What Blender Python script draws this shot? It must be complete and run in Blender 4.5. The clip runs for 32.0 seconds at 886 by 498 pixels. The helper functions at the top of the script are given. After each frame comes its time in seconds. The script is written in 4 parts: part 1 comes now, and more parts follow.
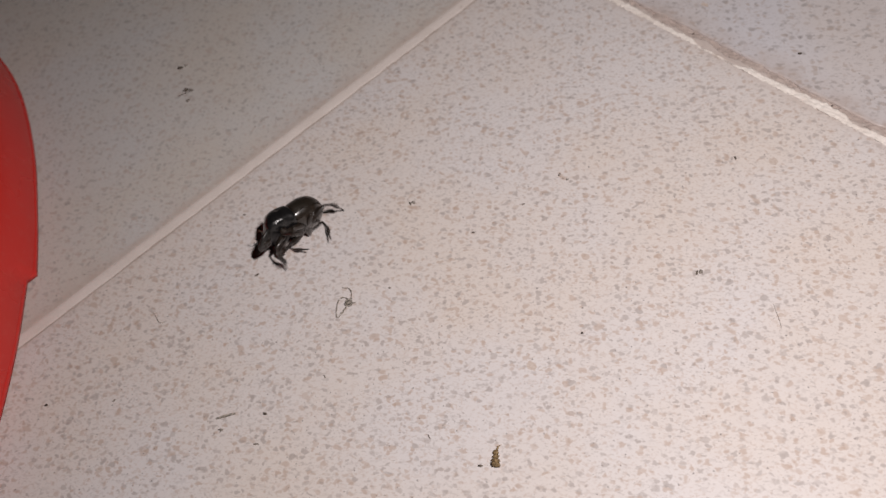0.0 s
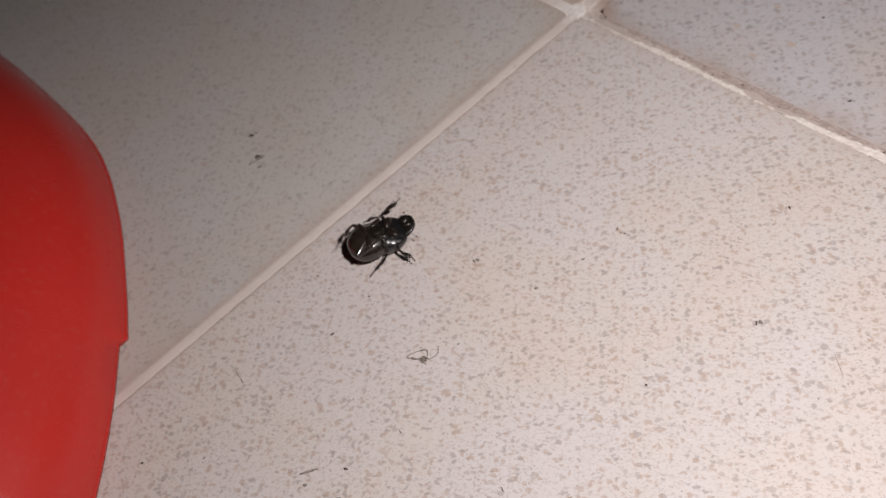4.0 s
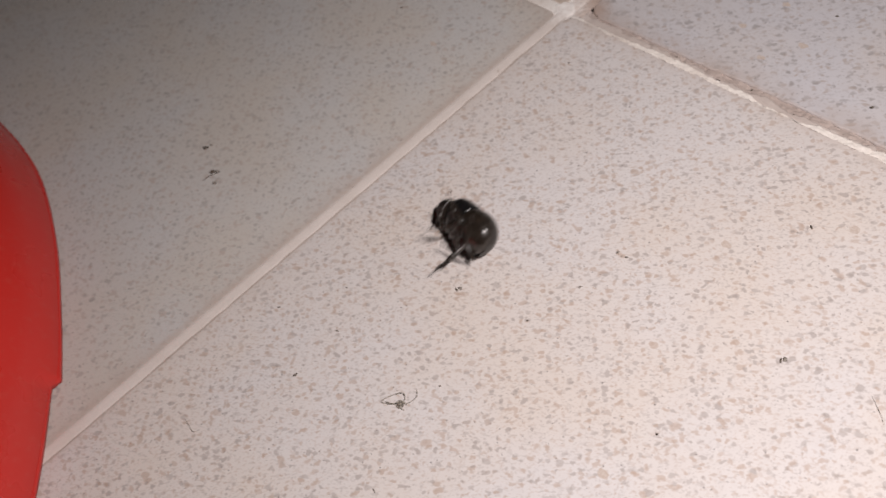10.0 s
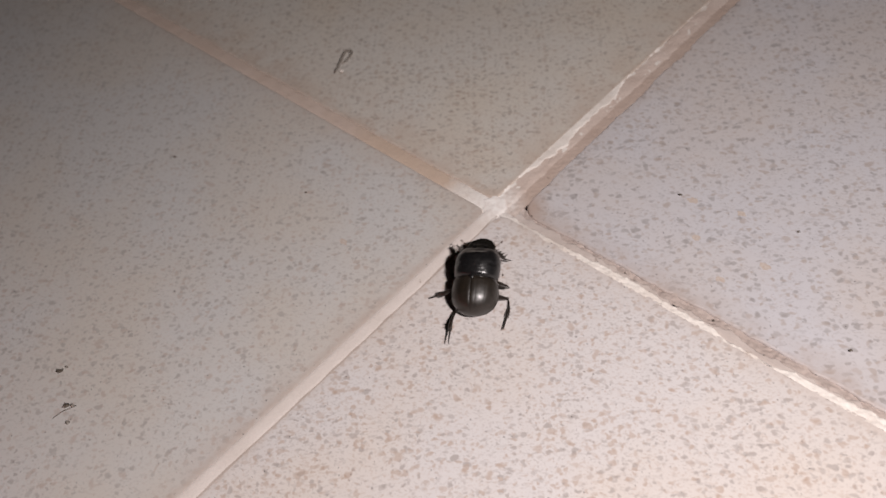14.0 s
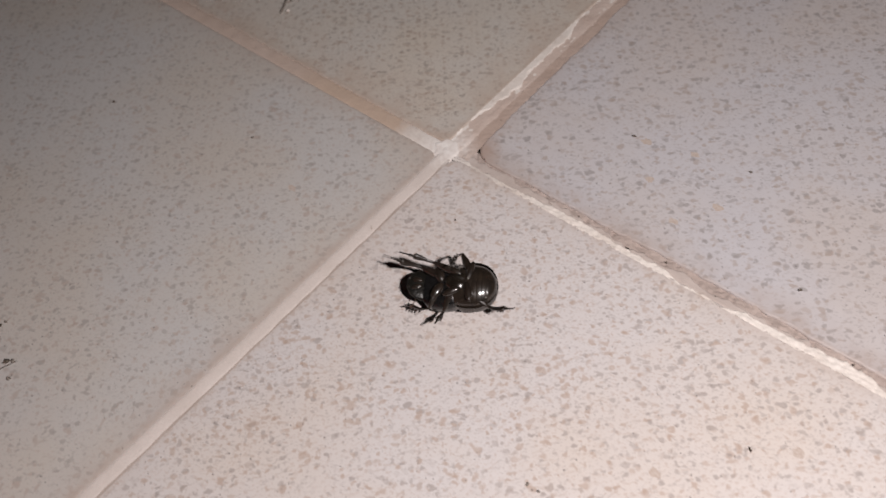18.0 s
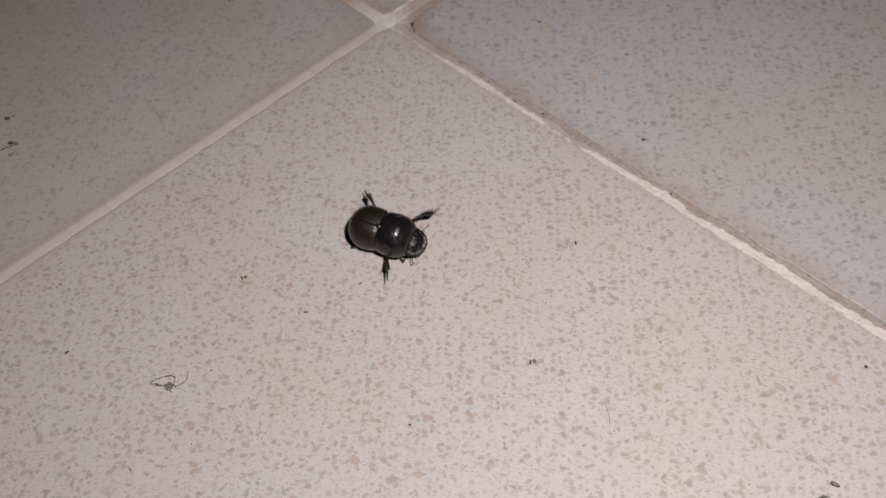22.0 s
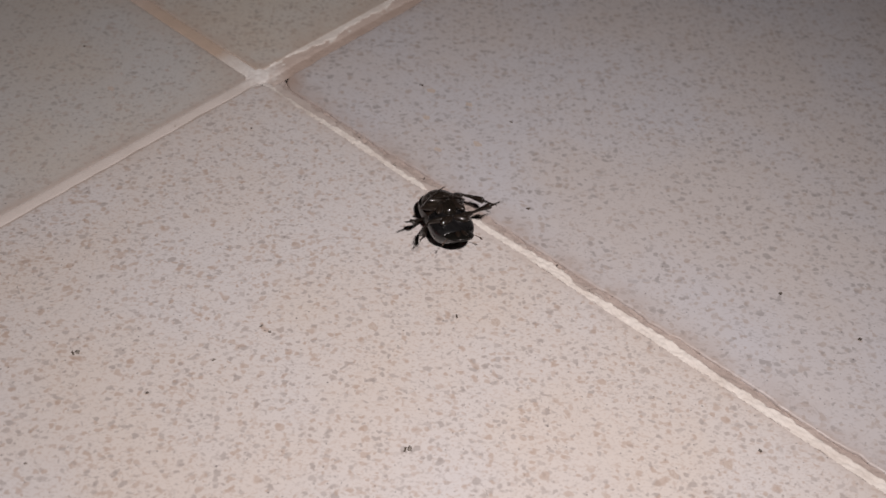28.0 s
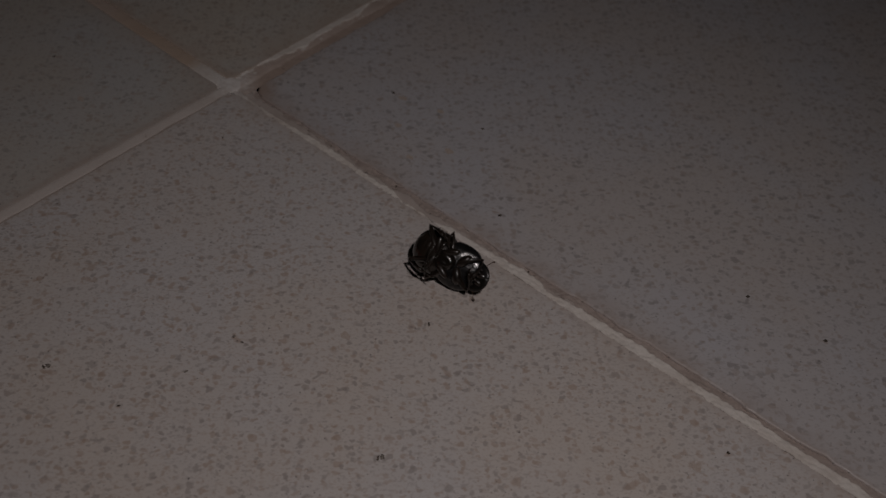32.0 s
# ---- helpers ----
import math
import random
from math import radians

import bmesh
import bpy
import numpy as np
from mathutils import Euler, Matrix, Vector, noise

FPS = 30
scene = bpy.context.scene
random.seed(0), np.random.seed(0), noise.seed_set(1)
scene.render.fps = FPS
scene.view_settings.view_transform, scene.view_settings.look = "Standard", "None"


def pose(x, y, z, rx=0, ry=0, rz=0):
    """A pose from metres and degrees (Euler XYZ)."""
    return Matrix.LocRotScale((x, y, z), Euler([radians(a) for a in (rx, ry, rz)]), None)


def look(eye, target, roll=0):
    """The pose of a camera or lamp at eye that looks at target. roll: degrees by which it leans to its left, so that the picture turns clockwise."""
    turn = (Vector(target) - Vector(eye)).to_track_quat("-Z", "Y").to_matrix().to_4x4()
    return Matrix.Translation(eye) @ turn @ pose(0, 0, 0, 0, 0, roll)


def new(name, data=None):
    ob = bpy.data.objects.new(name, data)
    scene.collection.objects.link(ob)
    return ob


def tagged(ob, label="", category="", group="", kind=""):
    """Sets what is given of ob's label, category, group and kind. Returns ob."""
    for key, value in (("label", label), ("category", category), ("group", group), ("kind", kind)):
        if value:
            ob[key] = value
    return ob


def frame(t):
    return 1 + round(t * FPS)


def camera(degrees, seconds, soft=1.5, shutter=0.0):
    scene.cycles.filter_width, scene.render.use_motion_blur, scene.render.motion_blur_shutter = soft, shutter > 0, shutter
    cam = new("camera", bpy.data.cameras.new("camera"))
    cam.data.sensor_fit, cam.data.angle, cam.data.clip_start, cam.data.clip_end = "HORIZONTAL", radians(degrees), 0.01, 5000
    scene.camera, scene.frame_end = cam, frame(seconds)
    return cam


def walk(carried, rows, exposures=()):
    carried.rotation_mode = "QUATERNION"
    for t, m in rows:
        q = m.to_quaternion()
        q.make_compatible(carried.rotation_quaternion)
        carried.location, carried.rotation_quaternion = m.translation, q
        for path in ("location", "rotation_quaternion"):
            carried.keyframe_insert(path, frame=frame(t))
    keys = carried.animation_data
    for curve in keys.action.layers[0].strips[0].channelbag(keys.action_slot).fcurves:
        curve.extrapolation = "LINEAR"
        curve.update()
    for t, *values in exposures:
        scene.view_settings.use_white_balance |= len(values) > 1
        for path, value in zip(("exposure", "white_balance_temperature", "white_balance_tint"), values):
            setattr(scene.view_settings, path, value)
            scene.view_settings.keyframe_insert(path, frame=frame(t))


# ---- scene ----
# camera
cam = camera(56.12, 32.0, shutter=0.5)
cam.data.dof.use_dof, cam.data.dof.focus_distance, cam.data.dof.aperture_fstop = True, 0.157, 24.0
PATH = [
    (0.0, 0.13838, -0.12540, 0.14088, 33.74, 9.56, 47.58),
    (0.5, 0.13801, -0.12495, 0.14159, 33.38, 9.67, 47.49),
    (1.0, 0.13794, -0.12503, 0.14132, 33.41, 9.75, 47.49),
    (1.5, 0.13768, -0.12445, 0.14188, 33.06, 9.94, 47.44),
    (2.0, 0.13708, -0.12429, 0.14277, 32.62, 10.35, 47.61),
    (2.5, 0.13708, -0.12493, 0.14548, 32.97, 11.16, 47.77),
    (3.0, 0.13681, -0.12450, 0.14953, 34.24, 12.04, 47.71),
    (3.5, 0.13764, -0.12502, 0.15170, 35.40, 12.98, 47.91),
    (4.0, 0.13718, -0.12503, 0.15240, 35.48, 13.60, 48.02),
    (4.5, 0.13524, -0.12400, 0.15161, 35.24, 14.39, 48.14),
    (6.5, 0.12481, -0.12156, 0.14336, 35.96, 15.86, 48.46),
    (7.0, 0.12520, -0.12129, 0.14306, 35.97, 15.80, 48.43),
    (7.5, 0.12494, -0.12103, 0.14349, 35.76, 15.64, 48.24),
    (8.0, 0.12446, -0.12059, 0.14368, 35.42, 15.40, 48.05),
    (8.5, 0.12392, -0.12060, 0.14321, 35.35, 15.23, 47.88),
    (9.0, 0.12292, -0.12013, 0.14194, 35.27, 14.64, 47.66),
    (9.5, 0.12317, -0.11947, 0.13937, 35.77, 13.76, 47.39),
    (10.0, 0.12253, -0.11791, 0.13705, 35.82, 12.41, 46.57),
    (10.5, 0.11841, -0.11562, 0.13541, 34.61, 10.88, 45.92),
    (11.0, 0.11711, -0.11425, 0.13141, 34.85, 9.64, 45.39),
    (11.5, 0.11779, -0.11325, 0.12920, 35.42, 8.66, 44.95),
    (12.0, 0.11861, -0.11139, 0.12862, 36.42, 7.81, 44.38),
    (12.5, 0.11790, -0.11008, 0.13026, 38.29, 6.83, 43.58),
    (13.0, 0.11519, -0.10683, 0.13050, 40.81, 6.71, 42.99),
    (13.5, 0.09691, -0.09504, 0.13366, 39.70, 6.97, 42.39),
    (14.0, 0.08736, -0.08973, 0.13312, 40.41, 6.95, 42.21),
    (14.5, 0.08305, -0.08720, 0.13472, 38.49, 6.50, 41.49),
    (16.5, 0.08056, -0.08513, 0.13525, 37.89, 6.08, 39.99),
    (17.0, 0.08070, -0.08517, 0.13359, 38.42, 5.74, 39.64),
    (17.5, 0.08190, -0.08642, 0.13180, 37.46, 5.19, 39.36),
    (18.0, 0.08725, -0.08730, 0.13037, 36.44, 5.36, 39.87),
    (18.5, 0.09320, -0.08999, 0.13036, 36.29, 5.23, 40.50),
    (19.0, 0.10007, -0.09399, 0.13081, 36.35, 4.60, 41.25),
    (19.5, 0.10818, -0.09793, 0.13177, 35.88, 4.16, 41.80),
    (20.0, 0.12052, -0.10378, 0.13112, 36.04, 3.88, 42.61),
    (20.5, 0.13168, -0.10770, 0.13295, 35.99, 3.69, 43.45),
    (21.0, 0.13824, -0.10911, 0.13769, 35.78, 3.30, 44.05),
    (21.5, 0.14047, -0.10838, 0.13859, 36.18, 3.33, 44.81),
    (22.0, 0.13960, -0.10895, 0.13796, 36.34, 2.97, 45.00),
    (22.5, 0.13898, -0.10888, 0.13659, 36.38, 2.77, 45.04),
    (23.0, 0.13810, -0.10813, 0.13497, 36.26, 2.25, 44.71),
    (23.5, 0.13753, -0.10799, 0.13351, 36.37, 1.49, 44.27),
    (24.0, 0.13682, -0.10677, 0.13157, 36.28, 0.91, 43.93),
    (24.5, 0.13673, -0.10636, 0.12991, 36.70, 0.32, 43.53),
    (25.0, 0.13647, -0.10539, 0.12864, 37.17, -0.17, 43.14),
    (25.5, 0.13632, -0.10414, 0.12737, 37.87, -0.68, 42.80),
    (27.5, 0.13531, -0.10215, 0.12569, 41.27, -3.38, 41.08),
    (28.0, 0.13554, -0.10159, 0.12496, 41.81, -3.73, 40.74),
    (28.5, 0.13623, -0.10122, 0.12431, 42.27, -3.93, 40.53),
    (29.0, 0.13562, -0.10081, 0.12447, 42.23, -4.28, 40.30),
    (29.5, 0.13512, -0.10070, 0.12478, 42.33, -4.73, 40.03),
    (30.0, 0.13587, -0.10096, 0.12622, 42.22, -4.64, 39.79),
    (30.5, 0.13678, -0.10020, 0.12766, 41.85, -4.31, 39.76),
    (31.0, 0.13664, -0.10051, 0.12718, 41.97, -4.38, 39.56),
    (31.5, 0.13631, -0.09981, 0.12860, 41.46, -4.15, 39.33),
    (32.0, 0.13664, -0.10015, 0.12687, 41.93, -4.23, 39.36),
]
EXPOSURES = [(0.0, 0.03), (2.0, 0.06), (3.0, 0.09), (4.0, 0.13), (7.0, 0.28), (9.0, 0.25), (10.0, 0.28), (11.0, 0.15), (12.0, 0.05), (13.0, 0.19), (14.0, 0.55), (17.0, 0.62), (18.0, 0.37), (19.0, 0.3), (20.0, 0.0), (21.0, -0.16), (25.0, -0.2), (28.0, -0.1), (30.0, -0.12), (30.6, -0.45), (31.0, -1.1), (31.5, -1.8), (32.0, -2.35)]
walk(cam, [(t, pose(x, y, z, rx, ry, rz)) for t, x, y, z, rx, ry, rz in PATH], EXPOSURES)

# night-time room: the only light is the small white lamp of the filming phone
world = bpy.data.worlds.new("night")
scene.world = world
world.use_nodes = True
world.node_tree.nodes["Background"].inputs[0].default_value = (0.9, 0.95, 1.0, 1)
world.node_tree.nodes["Background"].inputs[1].default_value = 0.02

flash = bpy.data.lights.new("phone_flash", "AREA")
flash.shape, flash.size = "DISK", 0.012
flash.energy = 0.55
flash.color = (1.0, 0.911, 0.897)
lamp = new("phone_flash", flash)
lamp.matrix_world = look((0.162, -0.070, 0.195), (0.050, -0.045, 0.0))


# ---- materials ----
def material(name, color, rough=0.5, metal=0.0, spec=0.5):
    m = bpy.data.materials.new(name)
    m.use_nodes = True
    b = m.node_tree.nodes["Principled BSDF"]
    b.inputs["Base Color"].default_value = (*color, 1)
    b.inputs["Roughness"].default_value = rough
    b.inputs["Metallic"].default_value = metal
    b.inputs["Specular IOR Level"].default_value = spec
    return m


class Nodes:
    """Small wrapper to wire shader nodes."""

    def __init__(self, m):
        self.t = m.node_tree
        self.b = self.t.nodes["Principled BSDF"]

    def add(self, kind, **values):
        n = self.t.nodes.new(kind)
        for k, v in values.items():
            n.inputs[k].default_value = v
        return n

    def link(self, a, b):
        self.t.links.new(a, b)

    def position(self, scale=(1, 1, 1), shift=(0, 0, 0), turn=0.0, local=False):
        src = self.add("ShaderNodeTexCoord").outputs["Object"] if local else self.add("ShaderNodeNewGeometry").outputs["Position"]
        mp = self.add("ShaderNodeMapping", Scale=scale, Location=shift, Rotation=(0, 0, turn))
        self.link(src, mp.inputs["Vector"])
        return mp.outputs["Vector"]

    def noise(self, vec, scale, detail=2.0, rough=0.5, distort=0.0):
        n = self.add("ShaderNodeTexNoise", Scale=scale, Detail=detail, Roughness=rough, Distortion=distort)
        self.link(vec, n.inputs["Vector"])
        return n.outputs["Fac"]

    def ramp(self, fac, lo, hi, a=0.0, b=1.0):
        n = self.add("ShaderNodeMapRange", **{"From Min": lo, "From Max": hi, "To Min": a, "To Max": b})
        self.link(fac, n.inputs["Value"])
        return n.outputs["Result"]

    def mix(self, fac, a, b, blend="MIX"):
        n = self.t.nodes.new("ShaderNodeMix")
        n.data_type, n.blend_type = "RGBA", blend
        for value, socket in ((fac, n.inputs[0]), (a, n.inputs[6]), (b, n.inputs[7])):
            if isinstance(value, (int, float)):
                socket.default_value = value
            elif isinstance(value, tuple):
                socket.default_value = (*value, 1)
            else:
                self.link(value, socket)
        return n.outputs[2]

    def times(self, a, b):
        n = self.t.nodes.new("ShaderNodeMath")
        n.operation = "MULTIPLY"
        for value, socket in ((a, n.inputs[0]), (b, n.inputs[1])):
            if isinstance(value, (int, float)):
                socket.default_value = value
            else:
                self.link(value, socket)
        return n.outputs[0]

    def stretch(self, vec, scale):
        n = self.add("ShaderNodeMapping", Scale=scale)
        self.link(vec, n.inputs["Vector"])
        return n.outputs["Vector"]

    def minus(self, a, b):
        n = self.t.nodes.new("ShaderNodeMath")
        n.operation = "SUBTRACT"
        self.link(a, n.inputs[0])
        self.link(b, n.inputs[1])
        return n.outputs[0]

    def cells(self, vec, scale, wobble):
        """Scattered cells with an uneven outline: the distance from each one's middle, and three chance values for each."""
        rough = self.add("ShaderNodeTexNoise", Scale=scale * 1.3, Detail=1.0)
        self.link(vec, rough.inputs["Vector"])
        shake = self.t.nodes.new("ShaderNodeVectorMath")
        shake.operation = "MULTIPLY_ADD"
        self.link(rough.outputs["Color"], shake.inputs[0])
        shake.inputs[1].default_value = (wobble / scale * 2,) * 3
        self.link(vec, shake.inputs[2])
        n = self.t.nodes.new("ShaderNodeTexVoronoi")
        n.voronoi_dimensions = "2D"
        n.inputs["Scale"].default_value = scale
        self.link(shake.outputs[0], n.inputs["Vector"])
        split = self.t.nodes.new("ShaderNodeSeparateColor")
        self.link(n.outputs["Color"], split.inputs[0])
        return n.outputs["Distance"], split.outputs

    def bump(self, height, strength, distance):
        n = self.add("ShaderNodeBump", Strength=strength, Distance=distance)
        self.link(height, n.inputs["Height"])
        self.link(n.outputs["Normal"], self.b.inputs["Normal"])


# cycles per metre, shift, where a smear begins and is full, strength
FLECKS = ((1300, 0.0, 0.575, 0.64, 0.26), (2300, 0.7, 0.57, 0.65, 0.40))
# cells per metre, shift, least and most reach, strength
BLOBS = ((600, 0.0, -0.04, 0.37, 0.66), (880, 0.4, -0.04, 0.40, 0.66))


def tile_material(name, base, fleck, tan, tan_amount, seed, joint_dirt, dirt_color, rim_dirt, corner_stain=0.0, thin=0.0, reach=0.0068, grain=1.0):
    """Glazed speckled stoneware: pale ground with small grey-brown and tan flecks."""
    m = material(name, base, 0.42)
    n = Nodes(m)
    sh = (seed * 0.37, seed * 0.21, seed * 0.13)
    pos = n.position(shift=sh)
    cloud = n.noise(pos, 28, 3, 0.55)
    fine = n.noise(pos, 2600, 2, 0.6)
    col = n.mix(n.ramp(cloud, 0.38, 0.62), tuple(c * k for c, k in zip(base, (0.99, 0.995, 1.01))), tuple(c * k for c, k in zip(base, (1.0, 0.955, 0.905))))
    col = n.mix(n.ramp(fine, 0.35, 0.65, 0, 0.2), col, tuple(c * 0.88 for c in base))
    # glaze flecks: small drawn-out smears in two sizes, grey or tan, thinning out in patches
    patch = n.ramp(n.noise(pos, 95, 2, 0.5), 0.32, 0.68, 0.62, 1.0)
    hue = n.noise(n.position(shift=(sh[1], sh[0], 0.5)), 330, 2, 0.6)
    kind = n.mix(n.ramp(hue, 0.60 - 0.22 * tan_amount, 0.68 - 0.22 * tan_amount), fleck, tan)
    for size, shift, low, high, amount in FLECKS:
        where = n.stretch(n.position(shift=(sh[0] + shift, sh[1], sh[2]), turn=-0.72), (0.66, 1.04, 1.0))
        mask = n.times(n.ramp(n.noise(where, size * grain, 0.9, 0.5, 0.35), low + thin, high + thin), patch)
        col = n.mix(n.times(mask, amount), col, kind)
    # soft uneven blobs, each a little lighter or darker than the next
    for size, shift, least, most, amount in BLOBS:
        distance, luck = n.cells(n.stretch(n.position(shift=(sh[0] + shift, sh[1], 0), turn=-0.72), (0.8, 1.0, 1.0)), size * grain, 0.55)
        blob = n.ramp(n.minus(n.ramp(luck[0], 0.24 + 4 * thin, 0.86, least, most), distance), 0.0, 0.13)
        tone = n.mix(n.ramp(luck[1], 0.80 - 0.5 * tan_amount, 0.86 - 0.5 * tan_amount), fleck, tan)
        col = n.mix(n.times(n.times(blob, n.ramp(luck[2], 0.0, 1.0, 0.55, 1.0)), amount), col, tone)
    # sparse larger tan spots
    distance, luck = n.cells(n.position(shift=(sh[0], sh[1] + 0.4, 0)), 270, 0.5)
    spot = n.ramp(n.minus(n.ramp(luck[0], 0.62, 1.0, 0.0, 0.24), distance), 0.0, 0.10)
    col = n.mix(n.times(spot, 0.55), col, tan)
    axes = n.add("ShaderNodeSeparateXYZ")
    n.link(n.add("ShaderNodeNewGeometry").outputs["Position"], axes.inputs[0])
    near = n.t.nodes.new("ShaderNodeMath")
    near.operation = "MINIMUM"
    for k in (0, 1):
        size = n.t.nodes.new("ShaderNodeMath")
        size.operation = "ABSOLUTE"
        n.link(axes.outputs[k], size.inputs[0])
        n.link(size.outputs[0], near.inputs[k])
    dirt = n.times(n.ramp(near.outputs[0], 0.0018, reach, 1.0, 0.0), n.ramp(n.noise(pos, 140, 3, 0.6), 0.35, 0.7, 0.1, 1.0))
    col = n.mix(n.times(dirt, joint_dirt), col, dirt_color)
    rim = n.times(n.ramp(near.outputs[0], 0.0019, 0.0032, 1.0, 0.0), n.ramp(n.noise(pos, 600, 2), 0.35, 0.6, 0.5, 1.0))
    col = n.mix(n.times(rim, rim_dirt), col, dirt_color)
    if corner_stain:
        gap = n.t.nodes.new("ShaderNodeVectorMath")
        gap.operation = "DISTANCE"
        n.link(n.add("ShaderNodeNewGeometry").outputs["Position"], gap.inputs[0])
        gap.inputs[1].default_value = (0.0045, 0.0035, 0)
        spread = n.times(n.ramp(gap.outputs["Value"], 0.0025, 0.0062, 1.0, 0.0), n.ramp(n.noise(pos, 260, 3), 0.3, 0.6, 0.75, 1.0))
        col = n.mix(n.times(spread, corner_stain), col, (0.40, 0.295, 0.24))
    specks = n.ramp(n.noise(n.position(shift=(sh[0], 1.3, 0)), 1900, 0, 0.5), 0.80, 0.83)
    col = n.mix(n.times(specks, 0.7), col, tuple(c * 0.35 for c in fleck))
    n.link(col, n.b.inputs["Base Color"])
    n.link(n.ramp(n.noise(pos, 340, 2), 0.3, 0.7, 0.36, 0.56), n.b.inputs["Roughness"])
    n.bump(n.noise(pos, 800, 3), 0.12, 0.0003)
    return m


WARM = tile_material("tile_warm_grey", (0.615, 0.582, 0.567), (0.315, 0.276, 0.258), (0.41, 0.31, 0.25), 0.66, 1, 0.45, (0.52, 0.45, 0.405), 0.45)
COOL = tile_material("tile_cool_grey", (0.535, 0.518, 0.53), (0.28, 0.258, 0.25), (0.37, 0.31, 0.275), 0.6, 2, 0.75, (0.40, 0.325, 0.285), 0.8, 0.8, 0.024, 0.0088, 0.86)
GREY = tile_material("tile_grey", (0.53, 0.515, 0.498), (0.32, 0.295, 0.278), (0.41, 0.34, 0.30), 0.5, 3, 0.6, (0.46, 0.385, 0.34), 0.7, thin=0.024, reach=0.008)
DUN = tile_material("tile_beige_grey", (0.565, 0.533, 0.487), (0.29, 0.255, 0.23), (0.375, 0.30, 0.25), 0.6, 4, 0.75, (0.47, 0.375, 0.31), 0.5, thin=0.02, reach=0.015)


def grout_material(name, pale, stain, dirt, low, high, bands=()):
    """Cement grout with dirt stains; bands stain whole lengths along x: (from, to, colour)."""
    m = material(name, pale, 0.85, spec=0.25)
    n = Nodes(m)
    pos = n.position()
    big = n.noise(pos, 90, 3, 0.6)
    mid = n.noise(n.position(shift=(3, 1, 0)), 420, 3, 0.6)
    fine = n.noise(pos, 2200, 3, 0.65)
    col = n.mix(n.ramp(big, low, high), pale, stain)
    axes = n.add("ShaderNodeSeparateXYZ")
    n.link(pos, axes.inputs[0])
    wavy = n.t.nodes.new("ShaderNodeMath")
    wavy.operation = "MULTIPLY_ADD"
    n.link(mid, wavy.inputs[0])
    wavy.inputs[1].default_value = 0.006
    n.link(axes.outputs[0], wavy.inputs[2])
    chalk = n.t.nodes.new("ShaderNodeVectorMath")
    chalk.operation = "DISTANCE"
    n.link(pos, chalk.inputs[0])
    chalk.inputs[1].default_value = (-0.0012, 0.0006, 0)
    spread = n.times(n.ramp(chalk.outputs["Value"], 0.0018, 0.0075, 1.0, 0.0), n.ramp(n.noise(pos, 700, 3), 0.3, 0.62, 0.25, 1.0))
    for start, stop, shade in bands:
        col = n.mix(n.ramp(wavy.outputs[0], start, stop), col, shade)
    col = n.mix(n.ramp(mid, 0.5, 0.75, 0, 0.45), col, stain)
    col = n.mix(n.ramp(mid, 0.7, 0.78, 0, 0.8), col, dirt)
    col = n.mix(n.ramp(fine, 0.4, 0.7, 0, 0.2), col, tuple(c * 0.8 for c in stain))
    col = n.mix(spread, col, (0.85, 0.82, 0.79))  # chalky lime bloom at the crossing
    n.link(col, n.b.inputs["Base Color"])
    n.bump(fine, 0.3, 0.0003)
    return m


GROUT = grout_material("grout_cream", (0.68, 0.615, 0.575), (0.61, 0.545, 0.50), (0.40, 0.33, 0.28), 0.4, 0.75)
GROUT_WHITE = grout_material("grout_crumbling_white", (0.76, 0.71, 0.66), (0.62, 0.55, 0.495), (0.40, 0.32, 0.27), 0.46, 0.72)
GROUT_GREY_BROWN = grout_material("grout_grey_brown", (0.47, 0.40, 0.36), (0.40, 0.335, 0.295), (0.25, 0.20, 0.17), 0.35, 0.7)
GROUT_PINK = grout_material("grout_pale_pink", (0.60, 0.505, 0.45), (0.53, 0.43, 0.375), (0.40, 0.31, 0.26), 0.42, 0.62)
GROUT_SEAM = grout_material("grout_pale_seam", (0.72, 0.67, 0.62), (0.57, 0.51, 0.465), (0.36, 0.29, 0.245), 0.45, 0.6)
GROUT_BED = grout_material("grout_grey_tan", (0.52, 0.455, 0.42), (0.45, 0.385, 0.35), (0.30, 0.24, 0.205), 0.4, 0.7)
GROUT_STAIN = grout_material("grout_brown_stain", (0.50, 0.40, 0.345), (0.42, 0.325, 0.275), (0.22, 0.17, 0.14), 0.35, 0.7)
GROUT_BROWN = grout_material("grout_brown_dirt", (0.44, 0.37, 0.335), (0.36, 0.295, 0.265), (0.17, 0.135, 0.115), 0.35, 0.7)
GROUT_TAN = grout_material("grout_tan_stained", (0.56, 0.46, 0.40), (0.52, 0.415, 0.35), (0.32, 0.25, 0.20), 0.35, 0.7,
                           ((-0.046, -0.034, (0.53, 0.415, 0.33)), (-0.0115, -0.0075, (0.68, 0.63, 0.585))))


def red_material():
    m = material("red_plastic", (0.45, 0.022, 0.018), 0.30, spec=0.4)
    n = Nodes(m)
    pos = n.position()
    col = n.mix(n.ramp(n.noise(pos, 22, 3), 0.3, 0.7), (0.55, 0.026, 0.02), (0.49, 0.034, 0.028))
    col = n.mix(n.ramp(n.noise(pos, 600, 3), 0.55, 0.8, 0, 0.2), col, (0.5, 0.12, 0.09))
    n.link(col, n.b.inputs["Base Color"])
    n.link(n.ramp(n.noise(pos, 60, 3), 0.3, 0.7, 0.24, 0.34), n.b.inputs["Roughness"])
    n.bump(n.noise(pos, 900, 2), 0.08, 0.0003)
    return m


RED = red_material()


